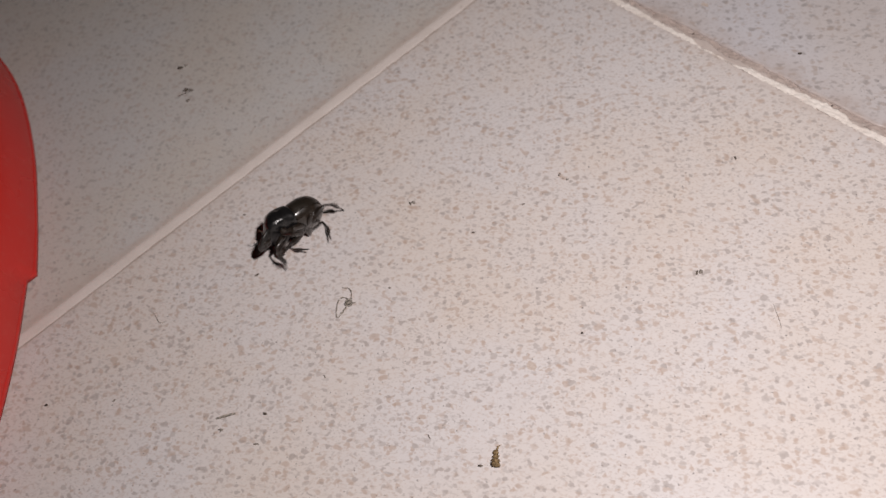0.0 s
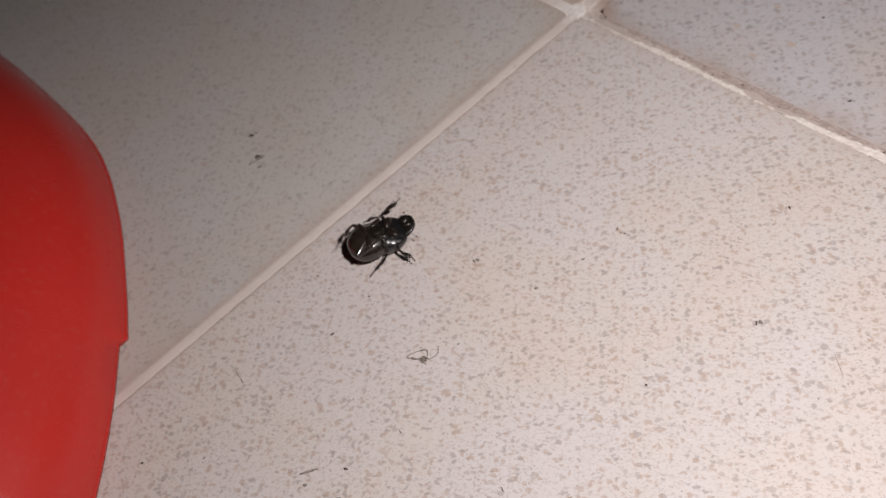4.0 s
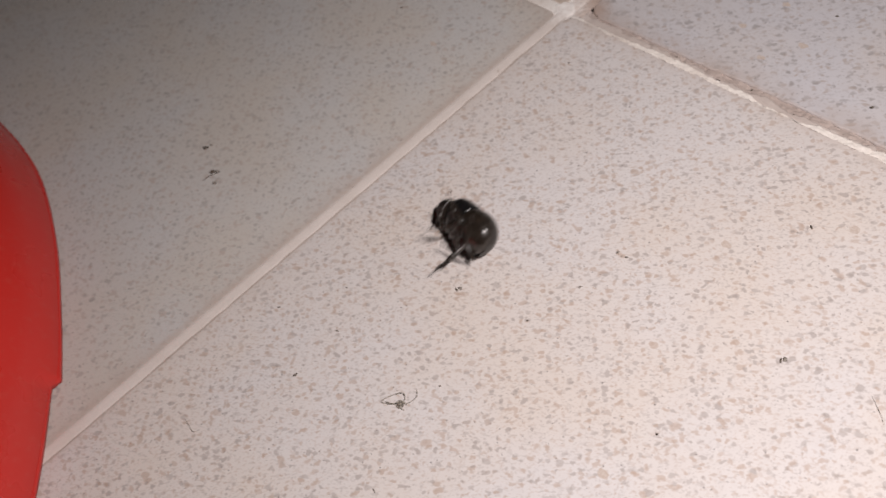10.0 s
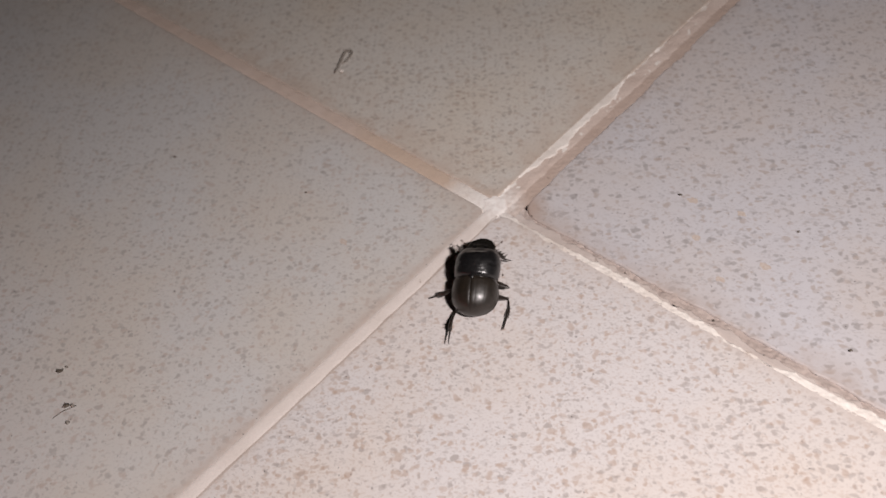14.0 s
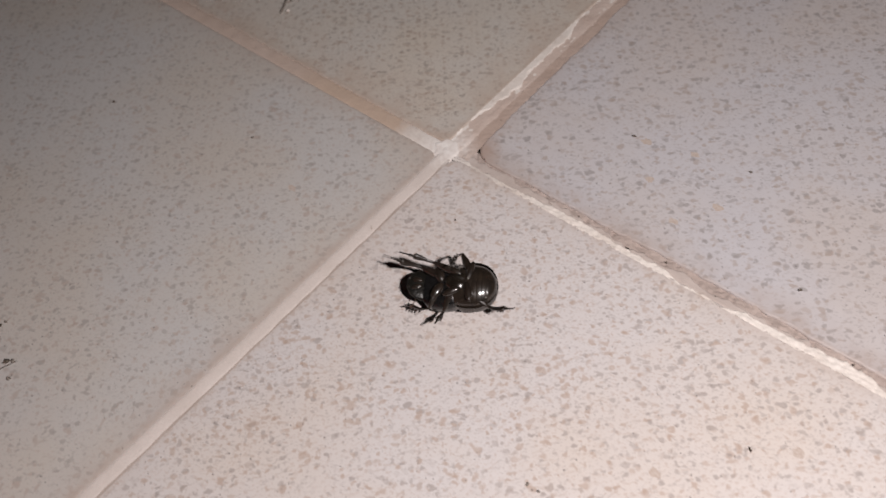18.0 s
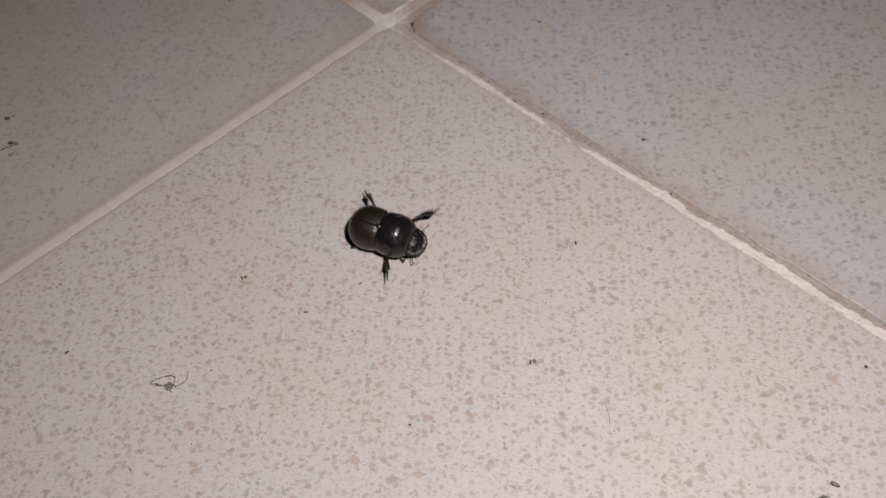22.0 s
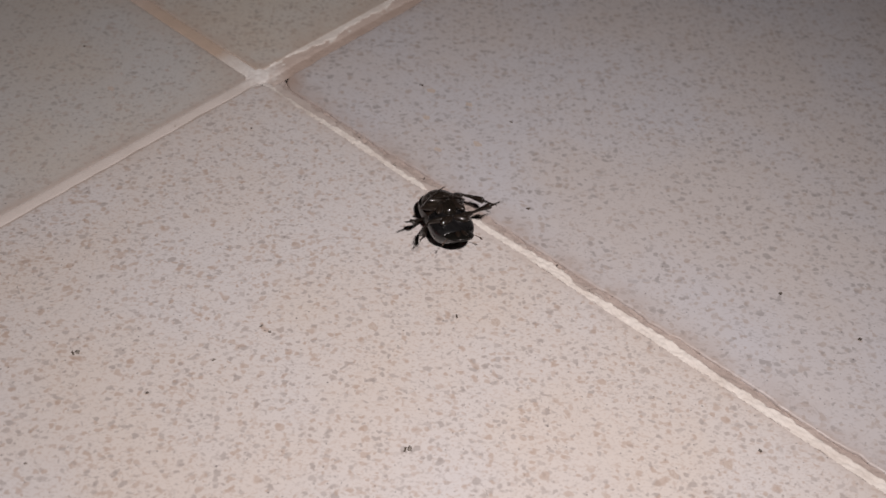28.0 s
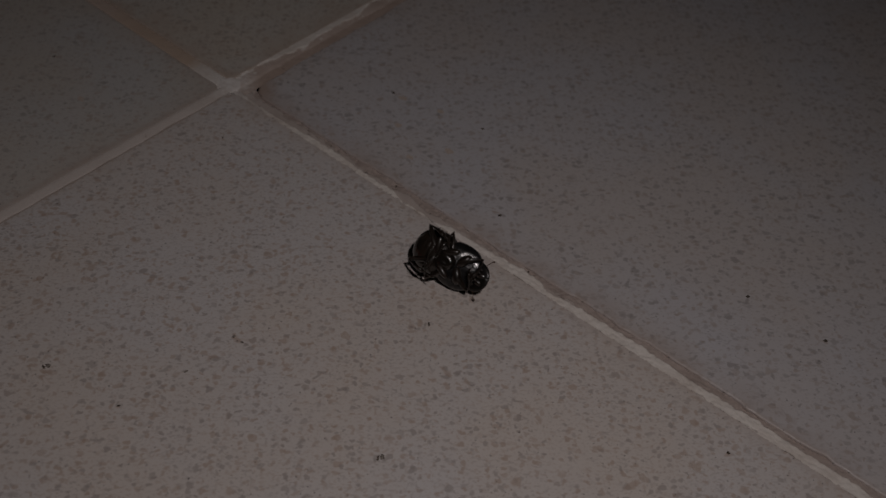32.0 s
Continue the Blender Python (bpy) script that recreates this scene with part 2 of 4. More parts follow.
def shell_material(name, a, b, rough_lo, rough_hi, bump, scale=900, coat=0.5, spec=0.35):
    m = material(name, a, rough_lo, spec=spec)
    n = Nodes(m)
    pos = n.position(local=True)
    f = n.noise(pos, scale, 3, 0.6)
    n.link(n.mix(n.ramp(f, 0.35, 0.65), a, b), n.b.inputs["Base Color"])
    n.link(n.ramp(n.noise(pos, 300, 2), 0.3, 0.7, rough_lo, rough_hi), n.b.inputs["Roughness"])
    n.bump(f, bump, 0.0002)
    n.b.inputs["Coat Weight"].default_value = coat
    n.b.inputs["Coat Roughness"].default_value = 0.09
    return m


ELYTRA = shell_material("elytra_black_brown", (0.011, 0.0082, 0.0058), (0.018, 0.0132, 0.009), 0.36, 0.46, 0.22, 1500, 0.15, 0.65)
PRONOTUM = shell_material("pronotum_black", (0.006, 0.0058, 0.006), (0.010, 0.0095, 0.0098), 0.25, 0.34, 0.30, 1500, 0.15, 0.6)
HEAD = shell_material("head_black", (0.006, 0.0055, 0.005), (0.010, 0.009, 0.007), 0.28, 0.42, 0.5, 1600, 0.2)
BELLY = shell_material("belly_dark_brown", (0.013, 0.010, 0.008), (0.024, 0.017, 0.012), 0.26, 0.38, 0.25, 700, 0.9)
PLATE = shell_material("breastplate_black", (0.008, 0.0065, 0.005), (0.015, 0.011, 0.008), 0.2, 0.3, 0.2, 900, 0.5)
LEG = shell_material("leg_dark_brown", (0.012, 0.009, 0.007), (0.022, 0.015, 0.011), 0.28, 0.40, 0.3, 900, 0.7)
ANTENNA = material("antenna_club", (0.07, 0.04, 0.025), 0.5)
EYE = material("eye_black", (0.006, 0.006, 0.006), 0.08)


def dust_material(name, a, b):
    m = material(name, a, 0.8, spec=0.3)
    n = Nodes(m)
    n.link(n.mix(n.ramp(n.noise(n.position(), 2500, 2), 0.4, 0.6), a, b), n.b.inputs["Base Color"])
    return m


CRUMB = dust_material("dark_dirt", (0.055, 0.044, 0.036), (0.14, 0.115, 0.09))
SMUDGE = dust_material("grey_smudge", (0.16, 0.14, 0.12), (0.26, 0.23, 0.20))
LINT = dust_material("grey_lint", (0.15, 0.135, 0.115), (0.36, 0.32, 0.27))
HAIR = dust_material("fine_hair", (0.24, 0.20, 0.165), (0.36, 0.31, 0.26))
HUSK = dust_material("husk_brown", (0.10, 0.065, 0.03), (0.26, 0.18, 0.09))
FLECK = dust_material("tan_fleck", (0.455, 0.375, 0.325), (0.52, 0.455, 0.41))
PLASTER = material("plaster", (0.62, 0.60, 0.56), 0.9)


# ---- mesh helpers ----
MM = 0.001
def mesh_of(name, bm, mat, smooth=True):
    me = bpy.data.meshes.new(name)
    bm.to_mesh(me)
    bm.free()
    for p in me.polygons:
        p.use_smooth = smooth
    me.materials.append(mat)
    return me


def part(name, bm, mat, parent=None, label="", smooth=True):
    ob = new(name, mesh_of(name, bm, mat, smooth))
    ob.parent = parent
    if label:
        ob["label"] = label
    return ob


def loft(bm, rings, closed=True, cap=True):
    """Skin a list of rings, each a list of points of one length."""
    vs = [[bm.verts.new(p) for p in ring] for ring in rings]
    n = len(rings[0])
    for a, b in zip(vs, vs[1:]):
        for i in range(n if closed else n - 1):
            j = (i + 1) % n
            bm.faces.new((a[i], a[j], b[j], b[i]))
    if cap and closed:
        bm.faces.new(vs[0][::-1])
        bm.faces.new(vs[-1])
    return vs


def tube(bm, points, radii, sides=8, flat=1.0):
    """A tapered limb along points; flat squashes it across."""
    pts = [Vector(p) for p in points]
    rings = []
    for i, p in enumerate(pts):
        d = (pts[min(i + 1, len(pts) - 1)] - pts[max(i - 1, 0)]).normalized()
        side = d.cross(Vector((0, 0, 1)))
        side = side.normalized() if side.length > 1e-4 else Vector((1, 0, 0))
        up = side.cross(d)
        rings.append([p + radii[i] * (math.cos(a) * side + flat * math.sin(a) * up) for a in (2 * math.pi * k / sides for k in range(sides))])
    loft(bm, rings)


def rounded(points, steps):
    """A smooth curve through points."""
    pts = [Vector(p) for p in points]
    out = []
    for i in range(len(pts) - 1):
        a, b, c, d = pts[max(i - 1, 0)], pts[i], pts[i + 1], pts[min(i + 2, len(pts) - 1)]
        for s in range(steps):
            t = s / steps
            out.append(0.5 * (2 * b + (c - a) * t + (2 * a - 5 * b + 4 * c - d) * t * t + (3 * b - a - 3 * c + d) * t ** 3))
    return out + [pts[-1]]


def lump(bm, size, rough, seed, detail=2):
    """An uneven crumb of the given half sizes, resting on z = 0."""
    made = bmesh.ops.create_icosphere(bm, subdivisions=detail, radius=1.0)["verts"]
    for v in made:
        k = 1 + rough * noise.noise(v.co * 1.7 + Vector((seed, seed * 0.7, 0)))
        v.co = Vector((v.co.x * size[0] * k, v.co.y * size[1] * k, v.co.z * size[2] * k))
    low = min(v.co.z for v in made)
    for v in made:
        v.co.z -= low


# ---- the room ----
PITCH, GAP = 0.33, 0.005
room = 1.65


def slab(name, x0, y0, z0, x1, y1, z1, mat, label, category):
    bm = bmesh.new()
    bmesh.ops.create_cube(bm, size=1)
    for v in bm.verts:
        v.co = Vector((x0 if v.co.x < 0 else x1, y0 if v.co.y < 0 else y1, z0 if v.co.z < 0 else z1))
    ob = part(name, bm, mat, None, "", False)
    return tagged(ob, label, category, kind="structure")


slab("wall_north", -room, room, -0.02, room, room + 0.1, 2.5, PLASTER, "plain pale plastered wall closing the dark room", "wall")
slab("wall_south", -room, -room - 0.1, -0.02, room, -room, 2.5, PLASTER, "plain pale plastered wall closing the dark room", "wall")
slab("wall_east", room, -room - 0.1, -0.02, room + 0.1, room + 0.1, 2.5, PLASTER, "plain pale plastered wall closing the dark room", "wall")
slab("wall_west", -room - 0.1, -room - 0.1, -0.02, -room, room + 0.1, 2.5, PLASTER, "plain pale plastered wall closing the dark room", "wall")
slab("ceiling", -room - 0.1, -room - 0.1, 2.5, room + 0.1, room + 0.1, 2.6, PLASTER, "plain pale plastered ceiling of the dark room", "ceiling")
floor = slab("floor", -room, -room, -0.02, room, room, -0.0030, GROUT, "speckled pale grey stoneware tiles with cream cement grout", "floor")


# ---- the beetle ----
MB = 0.00093  # the beetle is drawn in units of just under a millimetre


def ring_of(x, half_width, top, bottom, n=28, shift=0.0, power=1.0):
    """A cross-section at x: a rounded dome above, a flatter curve below."""
    out = []
    for k in range(n):
        a = 2 * math.pi * k / n
        c, s = math.cos(a), math.sin(a)
        y = half_width * math.copysign(abs(c) ** power, c)
        z = (top if s > 0 else bottom) * math.copysign(abs(s) ** power, s)
        out.append(Vector((x, y, z + shift)) * MB)
    return out


def taper(q):
    """How broad the hind body is at q, from its front (0) to its tip (1)."""
    return 1 - 0.12 * ((0.4 - q) / 0.4) ** 2 if q < 0.4 else math.sqrt(max(0.0, 1 - ((q - 0.4) / 0.6) ** 2.3))


def elytron(side):
    """One wing case: a half dome with fine lengthwise grooves, split at the middle seam."""
    bm = bmesh.new()
    nu, nv = 44, 64
    rows = []
    for i in range(nu + 1):
        q = 1 - (1 - i / nu) ** 1.4
        k = taper(q)
        roll = 1 - 0.11 * max(0.0, 1 - q / 0.13) ** 2
        w, h = 4.95 * k * roll, 4.2 * k ** 0.9 * roll
        x = 0.3 - 8.2 * q
        row = []
        for j in range(nv + 1):
            v = j / nv
            a = math.radians(0.5 + 102.7 * v)
            fade = min(1, 4 * (1 - q)) * min(1, 8 * q + 0.2)
            groove = 0.028 * max(0.0, math.cos(2 * math.pi * v * 8)) ** 8 * fade
            rim = 0.13 * smoothstep(0.955, 0.985, v)
            hump = 0.16 * math.exp(-((q - 0.12) / 0.09) ** 2 - ((v - 0.62) / 0.12) ** 2)
            uneven = 0.035 * noise.noise(Vector((x * 0.9, side * v * 6, 3))) * fade
            out = hump + uneven - groove
            y = (w + out + rim) * math.sin(a) * (k > 0)
            z = (h + out) * math.cos(a) - 0.07 * (1 - min(1, v * 22)) * fade
            row.append(Vector((x + (0.10 * math.cos(6 * v) if i == 0 else 0), side * y, z)) * MB)
        rows.append(row)
    loft(bm, rows if side > 0 else [r[::-1] for r in rows], closed=False, cap=False)
    bmesh.ops.remove_doubles(bm, verts=bm.verts, dist=2e-6)
    bmesh.ops.recalc_face_normals(bm, faces=bm.faces)
    return bm


def smoothstep(a, b, x):
    x = min(1.0, max(0.0, (x - a) / (b - a)))
    return x * x * (3 - 2 * x)


def egg(name, parent, mat, at, size, turn, tilt=0.0, label=""):
    """A small rounded plate or joint on the underside."""
    bm = bmesh.new()
    bmesh.ops.create_uvsphere(bm, u_segments=18, v_segments=12, radius=MB)
    spin = Matrix.Rotation(radians(turn), 3, "Z") @ Matrix.Rotation(radians(tilt), 3, "Y")
    for v in bm.verts:
        v.co = spin @ Vector([v.co[k] * size[k] for k in range(3)]) + Vector(at) * MB
    return part(name, bm, mat, parent, label)


def beetle_body():
    beetle = new("beetle")
    tagged(beetle, "glossy black dung beetle crawling and tumbling on tiles", "beetle")
    part("elytron", elytron(1), ELYTRA, beetle, "satin black-brown grooved wing case")
    part("elytron", elytron(-1), ELYTRA, beetle, "satin black-brown grooved wing case")

    # underside of the hind body: six overlapping rings, each stepped at its edge
    bm = bmesh.new()
    rings = []
    for i in range(97):
        q = i / 96
        k = max(0.05, taper(0.02 + 0.965 * q))
        ridge = (q * 8.5) % 1.0
        seam = 0.08 * ridge ** 4 * smoothstep(0.30, 0.42, q)
        rings.append(ring_of(0.6 - 8.35 * q, 4.72 * k, 3.5 * k, max(0.05, (3.1 - seam) * k ** 0.85), 44))
    loft(bm, rings)
    part("abdomen", bm, BELLY, beetle, "dark brown segmented underside")

    # breastplate: a broad polished shield with a furrow along the middle and a raised front keel
    bm = bmesh.new()
    rings = []
    for i in range(27):
        s = i / 26
        k = math.sqrt(max(0.006, 1 - (2 * s - 1) ** 2))
        rings.append(ring_of(2.6 - 5.4 * s, 3.5 * k, 1.0, 3.65 * k ** 0.55, 48))
    for ring in rings:
        for p in ring:
            if p.z < -1.5 * MB:
                x, y = p.x / MB, abs(p.y) / MB
                p.z += (0.34 * math.exp(-(y / 0.28) ** 2) * smoothstep(1.6, 0.4, x) + 0.5 * math.exp(-((y - 2.2 + 0.3 * x) / 0.35) ** 2) - 0.25 * math.exp(-((x - 1.6) / 0.6) ** 2 - (y / 0.9) ** 2)) * MB
    loft(bm, rings)
    part("breastplate", bm, PLATE, beetle, "polished black breastplate with a middle furrow")
    for x, y, z, size, turn in ((3.6, 1.7, -2.15, (1.9, 1.0, 0.85), 62), (0.5, 2.2, -2.95, (1.9, 0.75, 0.65), 28), (-2.7, 2.1, -2.75, (0.75, 2.3, 0.62), 12)):
        for side in (1, -1):
            egg("coxa", beetle, LEG, (x, side * y, z), size, side * turn)

    # pronotum: a high dome, hollowed in front under a cross ridge with two blunt knobs
    bm = bmesh.new()
    rings = []
    for i in range(57):
        s = i / 56
        w = 4.9 * (1 - 0.09 * ((0.4 - s) / 0.4) ** 2) if s < 0.4 else 4.9 * (1 - 0.33 * ((s - 0.4) / 0.6) ** 2.8)
        h = 4.35 * (1 - 0.08 * ((0.4 - s) / 0.4) ** 2) if s < 0.4 else 4.35 * (1 - 0.68 * ((s - 0.4) / 0.6) ** 2.7)
        end = {54: 0.985, 55: 0.95, 56: 0.86}.get(i, 1 - 0.16 * max(0.0, 1 - i / 7) ** 2)
        rings.append(ring_of(-0.3 + 7.2 * s, w * end, h * end, 2.9 * (1 - 0.5 * s) * end, 64, power=0.94))
    for ring in rings:
        for p in ring:
            x, y, z = p / MB
            if z > 0:
                dent = 0.22 * math.exp(-((x - 5.9) / 0.7) ** 2 - (y / 2.2) ** 4)
                dent -= 0.10 * math.exp(-((x - 4.6) / 0.6) ** 2 - ((abs(y) - 0.8) / 0.75) ** 2)
                dent += 0.30 * math.exp(-((x - 2.8) / 0.4) ** 2 - ((abs(y) - 3.9) / 0.45) ** 2)
                dent += 0.06 * math.exp(-(y / 0.25) ** 2) * smoothstep(2.6, 0.8, x)
                dent += 0.07 * noise.noise(Vector((x, y, z)) * 0.9) + 0.03 * noise.noise(Vector((x, y, z)) * 2.6)
                p -= p.normalized() * dent * MB
            elif z < -0.6:
                p += p.normalized() * 0.15 * noise.noise(Vector((x, y, z)) * 0.8) * MB
    loft(bm, rings)
    part("pronotum", bm, PRONOTUM, beetle, "polished domed black shield behind the head")

    # head: a flat half-round shovel with a thin turned-up rim and a low cross ridge
    bm = bmesh.new()
    rings = []
    for i in range(31):
        s = i / 30
        k = math.sqrt(max(0.004, 1 - s ** 2.6))
        rings.append(ring_of(6.2 + 3.9 * s, 3.3 * k, (1.1 - 0.6 * s) * k + 0.05, 0.9 * k, 40, -0.4 - 1.4 * s))
    for ring in rings:
        for p in ring:
            x, y, z = p / MB
            if z > -0.8 - 0.30 * (x - 6.4):
                d = math.hypot((x - 7.0) / 3.1, y / 3.2)
                p.z += (0.14 * smoothstep(0.80, 0.97, d) - 0.05 * math.exp(-((d - 0.74) / 0.1) ** 2) + 0.22 * math.exp(-((x - 7.9) / 0.32) ** 2 - (y / 1.7) ** 4) + 0.06 * noise.noise(p / MB * 2.1)) * MB
    loft(bm, rings)
    head = part("head", bm, HEAD, beetle, "flat half-round black shovel head")
    for side in (1, -1):
        bm = bmesh.new()
        tube(bm, [Vector(v) * MB for v in ((7.6, side * 1.25, 0.0), (7.65, side * 1.3, 0.55), (7.55, side * 1.32, 0.85))], [0.34 * MB, 0.22 * MB, 0.06 * MB], 10)
        part("horn", bm, PRONOTUM, head, "blunt little black horn")
        egg("eye", head, EYE, (6.9, side * 2.75, -0.35), (0.36, 0.3, 0.3), 0)
        bm = bmesh.new()
        tube(bm, [Vector((x, side * y, z)) * MB for x, y, z in ((7.6, 2.2, -1.1), (8.0, 3.0, -1.0), (8.4, 3.7, -0.75), (8.7, 4.2, -0.6))], [0.09 * MB, 0.075 * MB, 0.07 * MB, 0.09 * MB], 6)
        for k in range(3):
            tube(bm, [Vector((8.65 + 0.07 * k, side * (4.15 + 0.05 * k), -0.66 + 0.13 * k)) * MB, Vector((8.9 + 0.07 * k, side * (4.4 + 0.05 * k), -0.62 + 0.13 * k)) * MB, Vector((9.12 + 0.05 * k, side * (4.62 + 0.04 * k), -0.6 + 0.11 * k)) * MB], [0.07 * MB, 0.17 * MB, 0.05 * MB], 7, 0.5)
        part("antenna", bm, ANTENNA, head, "thin brown antenna with a leafy club")
        bm = bmesh.new()
        tube(bm, [Vector((x, side * y, z)) * MB for x, y, z in ((9.1, 0.8, -1.8), (9.7, 1.0, -2.1), (10.1, 0.85, -2.2))], [0.15 * MB, 0.12 * MB, 0.05 * MB], 6)
        part("palp", bm, LEG, head)
        egg("mouthpart", head, LEG, (8.1, side * 0.75, -1.75), (1.2, 0.6, 0.5), side * 12)
    egg("scutellum", beetle, PRONOTUM, (-0.15, 0, 4.06), (0.75, 0.5, 0.16), 0, 6)
    return beetle


# hip, then the lengths of thigh, shin and foot, and how far the foot turns from the shin
LEGS = (
    ("front_leg", (3.6, 1.5, -2.3), 4.1, 4.6, 1.8, -18),
    ("middle_leg", (0.6, 1.9, -2.8), 4.5, 4.2, 2.7, 8),
    ("hind_leg", (-2.8, 1.6, -2.7), 5.0, 5.0, 3.2, 8),
)


def beetle_leg(beetle, which, side):
    """A leg drawn straight out from the hip; the lower leg is a part that turns at the knee."""
    name, hip, thigh, shin, foot, angle = LEGS[which]
    fat = (0.80, 0.72, 0.86)[which]
    bm = bmesh.new()
    span = [(t * thigh, r) for t, r in ((-0.10, 0.35), (0.0, 0.75), (0.15, 1.0), (0.4, 1.08), (0.65, 0.92), (0.85, 0.62), (0.96, 0.48), (1.03, 0.2))]
    tube(bm, [Vector((0, side * d, 0.10 * math.sin(math.pi * d / thigh))) * MB for d, r in span], [fat * r * MB for d, r in span], 12, 0.62)
    leg = part(name, bm, LEG, beetle)
    # shin: thin at the knee, broadening to a toothed end; then five tapering beads and two claws
    bm = bmesh.new()
    wide = (0.76, 0.66, 0.76)[which]
    bow = (0.42, 0.18, 0.30)[which]
    along = [(-0.05, 0.30), (0.06, 0.42), (0.25, 0.46), (0.5, 0.66), (0.75, 0.92), (0.93, 1.0), (1.0, 0.62)]
    line = lambda t: Vector((0, side * t * shin, bow * math.sin(math.pi * max(0.0, t)))) * MB
    tube(bm, [line(t) for t, r in along], [wide * r * MB for t, r in along], 10, 0.55)
    for k, t in enumerate(((0.42, 0.60, 0.77, 0.94), (0.55, 0.78), (0.48, 0.68, 0.86))[which]):
        for lean in ((0.0,) if which == 0 else (-0.5, 0.5)):
            root = line(t)
            out = Vector((lean, side * 0.42, 0.95 if which == 0 else 0.5)).normalized()
            long = (0.62 + 0.14 * k if which == 0 else 0.6) * MB + wide * 0.35 * MB
            tube(bm, [root, root + out * long * 0.55, root + out * long], [(0.30 if which == 0 else 0.14) * MB, (0.19 if which == 0 else 0.1) * MB, 0.03 * MB], 6)
    end = line(1.0)
    for lean in (-0.35, 0.3):
        tip = end + Vector((lean, side * 0.95, -0.3)) * MB
        tube(bm, [line(0.96), end.lerp(tip, 0.5), tip], [0.15 * MB, 0.1 * MB, 0.02 * MB], 5)
    way = Matrix.Rotation(radians(-side * angle), 3, "X") @ Vector((0, side, 0))
    for k in range(5):
        a, b = end + way * foot * MB * (k / 5), end + way * foot * MB * ((k + 0.96) / 5)
        r = (1.25 - 0.11 * k) * 0.18 * MB
        tube(bm, [a, a.lerp(b, 0.35), a.lerp(b, 0.8), b], [0.6 * r, 0.95 * r, 1.2 * r, 0.6 * r], 6)
    for lean in (-1, 1):
        root = end + way * foot * MB * 0.97
        mid = root + way * 0.25 * MB + Vector((lean * 0.2, 0, 0)) * MB
        tip = root + way * 0.42 * MB + Vector((lean * 0.22, 0, -0.2)) * MB
        tube(bm, [root, mid, tip], [0.08 * MB, 0.06 * MB, 0.02 * MB], 5)
    lower = part("lower_leg", bm, LEG, leg)
    return leg, lower


BEETLE = beetle_body()
BEETLE_LEGS = [(which, side, *beetle_leg(BEETLE, which, side)) for which in range(3) for side in (1, -1)]


# ---- the red tub that rests on the floor ----
def red_tub():
    tub = new("plastic_tub")
    tagged(tub, "smooth rounded red plastic tub lying on the tiles", "plastic tub")
    edge = [(-195, -128), (-155, -122), (-112, -119), (-78, -119.5), (-50, -127), (-26, -137.5), (-12, -144.5)]
    lower = [(-12, -147.0), (3, -157), (18, -169), (36, -186), (48, -205)]
    back = [(46, -235), (20, -262), (-40, -285), (-120, -285), (-190, -250), (-220, -190), (-215, -150)]
    outline = rounded([(*p, 0) for p in edge], 8) + rounded([(*p, 0) for p in lower], 8) + rounded([(*p, 0) for p in back], 6)
    mid = Vector((-80, -205, 0))
    bm = bmesh.new()
    rings = []
    eased = outline
    for k in range(40):
        eased = [(eased[i - 1] + 2 * p + eased[(i + 1) % len(eased)]) / 4 for i, p in enumerate(eased)]
    for i in range(34):
        a = math.pi / 2 * i / 33
        f, h = max(0.02, math.cos(a) ** 0.6), 34 * math.sin(a)
        k = min(1.0, i / 4)
        rings.append([(mid + (p.lerp(q, k) - mid) * f + Vector((0, 0, h + 0.3))) * MM for p, q in zip(outline, eased)])
    loft(bm, rings)
    bmesh.ops.recalc_face_normals(bm, faces=bm.faces)
    part("shell", bm, RED, tub, "smooth red plastic shell")
    bm = bmesh.new()
    rings = []
    for k, h in ((0.994, 0.0), (1.0, 0.5), (1.002, 1.4), (0.99, 2.2)):
        rings.append([(mid + (p - mid) * k + Vector((0, 0, h))) * MM for p in outline])
    loft(bm, rings)
    bmesh.ops.recalc_face_normals(bm, faces=bm.faces)
    part("rim", bm, RED, tub, "thin red lip along the base")
    return tub


red_tub()


# ---- dirt and lint on the floor ----
def crumb(x, y, size, turn, seed, label, mat=CRUMB, name="crumb"):
    bm = bmesh.new()
    lump(bm, [s * MM for s in size], 0.7, seed)
    ob = part(name, bm, mat)
    ob.matrix_basis = pose(x * MM, y * MM, 0, 0, 0, turn)
    return tagged(ob, label, name, "dirt specks on the floor")


# x, y, half length, half width (mm), turn, height
SPECKS = (
    (26.7, -109.5, 0.8, 0.32, 75), (53.8, -71.6, 0.5, 0.2, 60), (81.7, -22.6, 0.75, 0.28, -40), (54.1, 30.2, 0.55, 0.4, 10),
    (74.3, 9.9, 0.7, 0.35, 40), (-75.8, -33.8, 0.7, 0.5, 20), (-38.7, -22.4, 0.5, 0.35, 70), (13.4, -14.0, 0.32, 0.3, 0),
    (125.0, 26.4, 0.6, 0.5, 15), (141.5, 26.8, 0.6, 0.55, 50), (86.0, -73.8, 0.35, 0.3, 5), (29.9, 25.6, 0.8, 0.35, 20),
    (53.9, -126.6, 0.75, 0.4, 35), (90.6, -104.9, 0.75, 0.3, 45), (18.8, -157.6, 0.6, 0.35, 60), (137.9, -8.7, 0.5, 0.4, 0),
)
for k, (x, y, a, b, turn) in enumerate(SPECKS):
    crumb(x, y, (0.6 * a, 0.62 * b, 0.16), turn, 3.1 * k + 1, "tiny dark crumb of dirt on a tile")
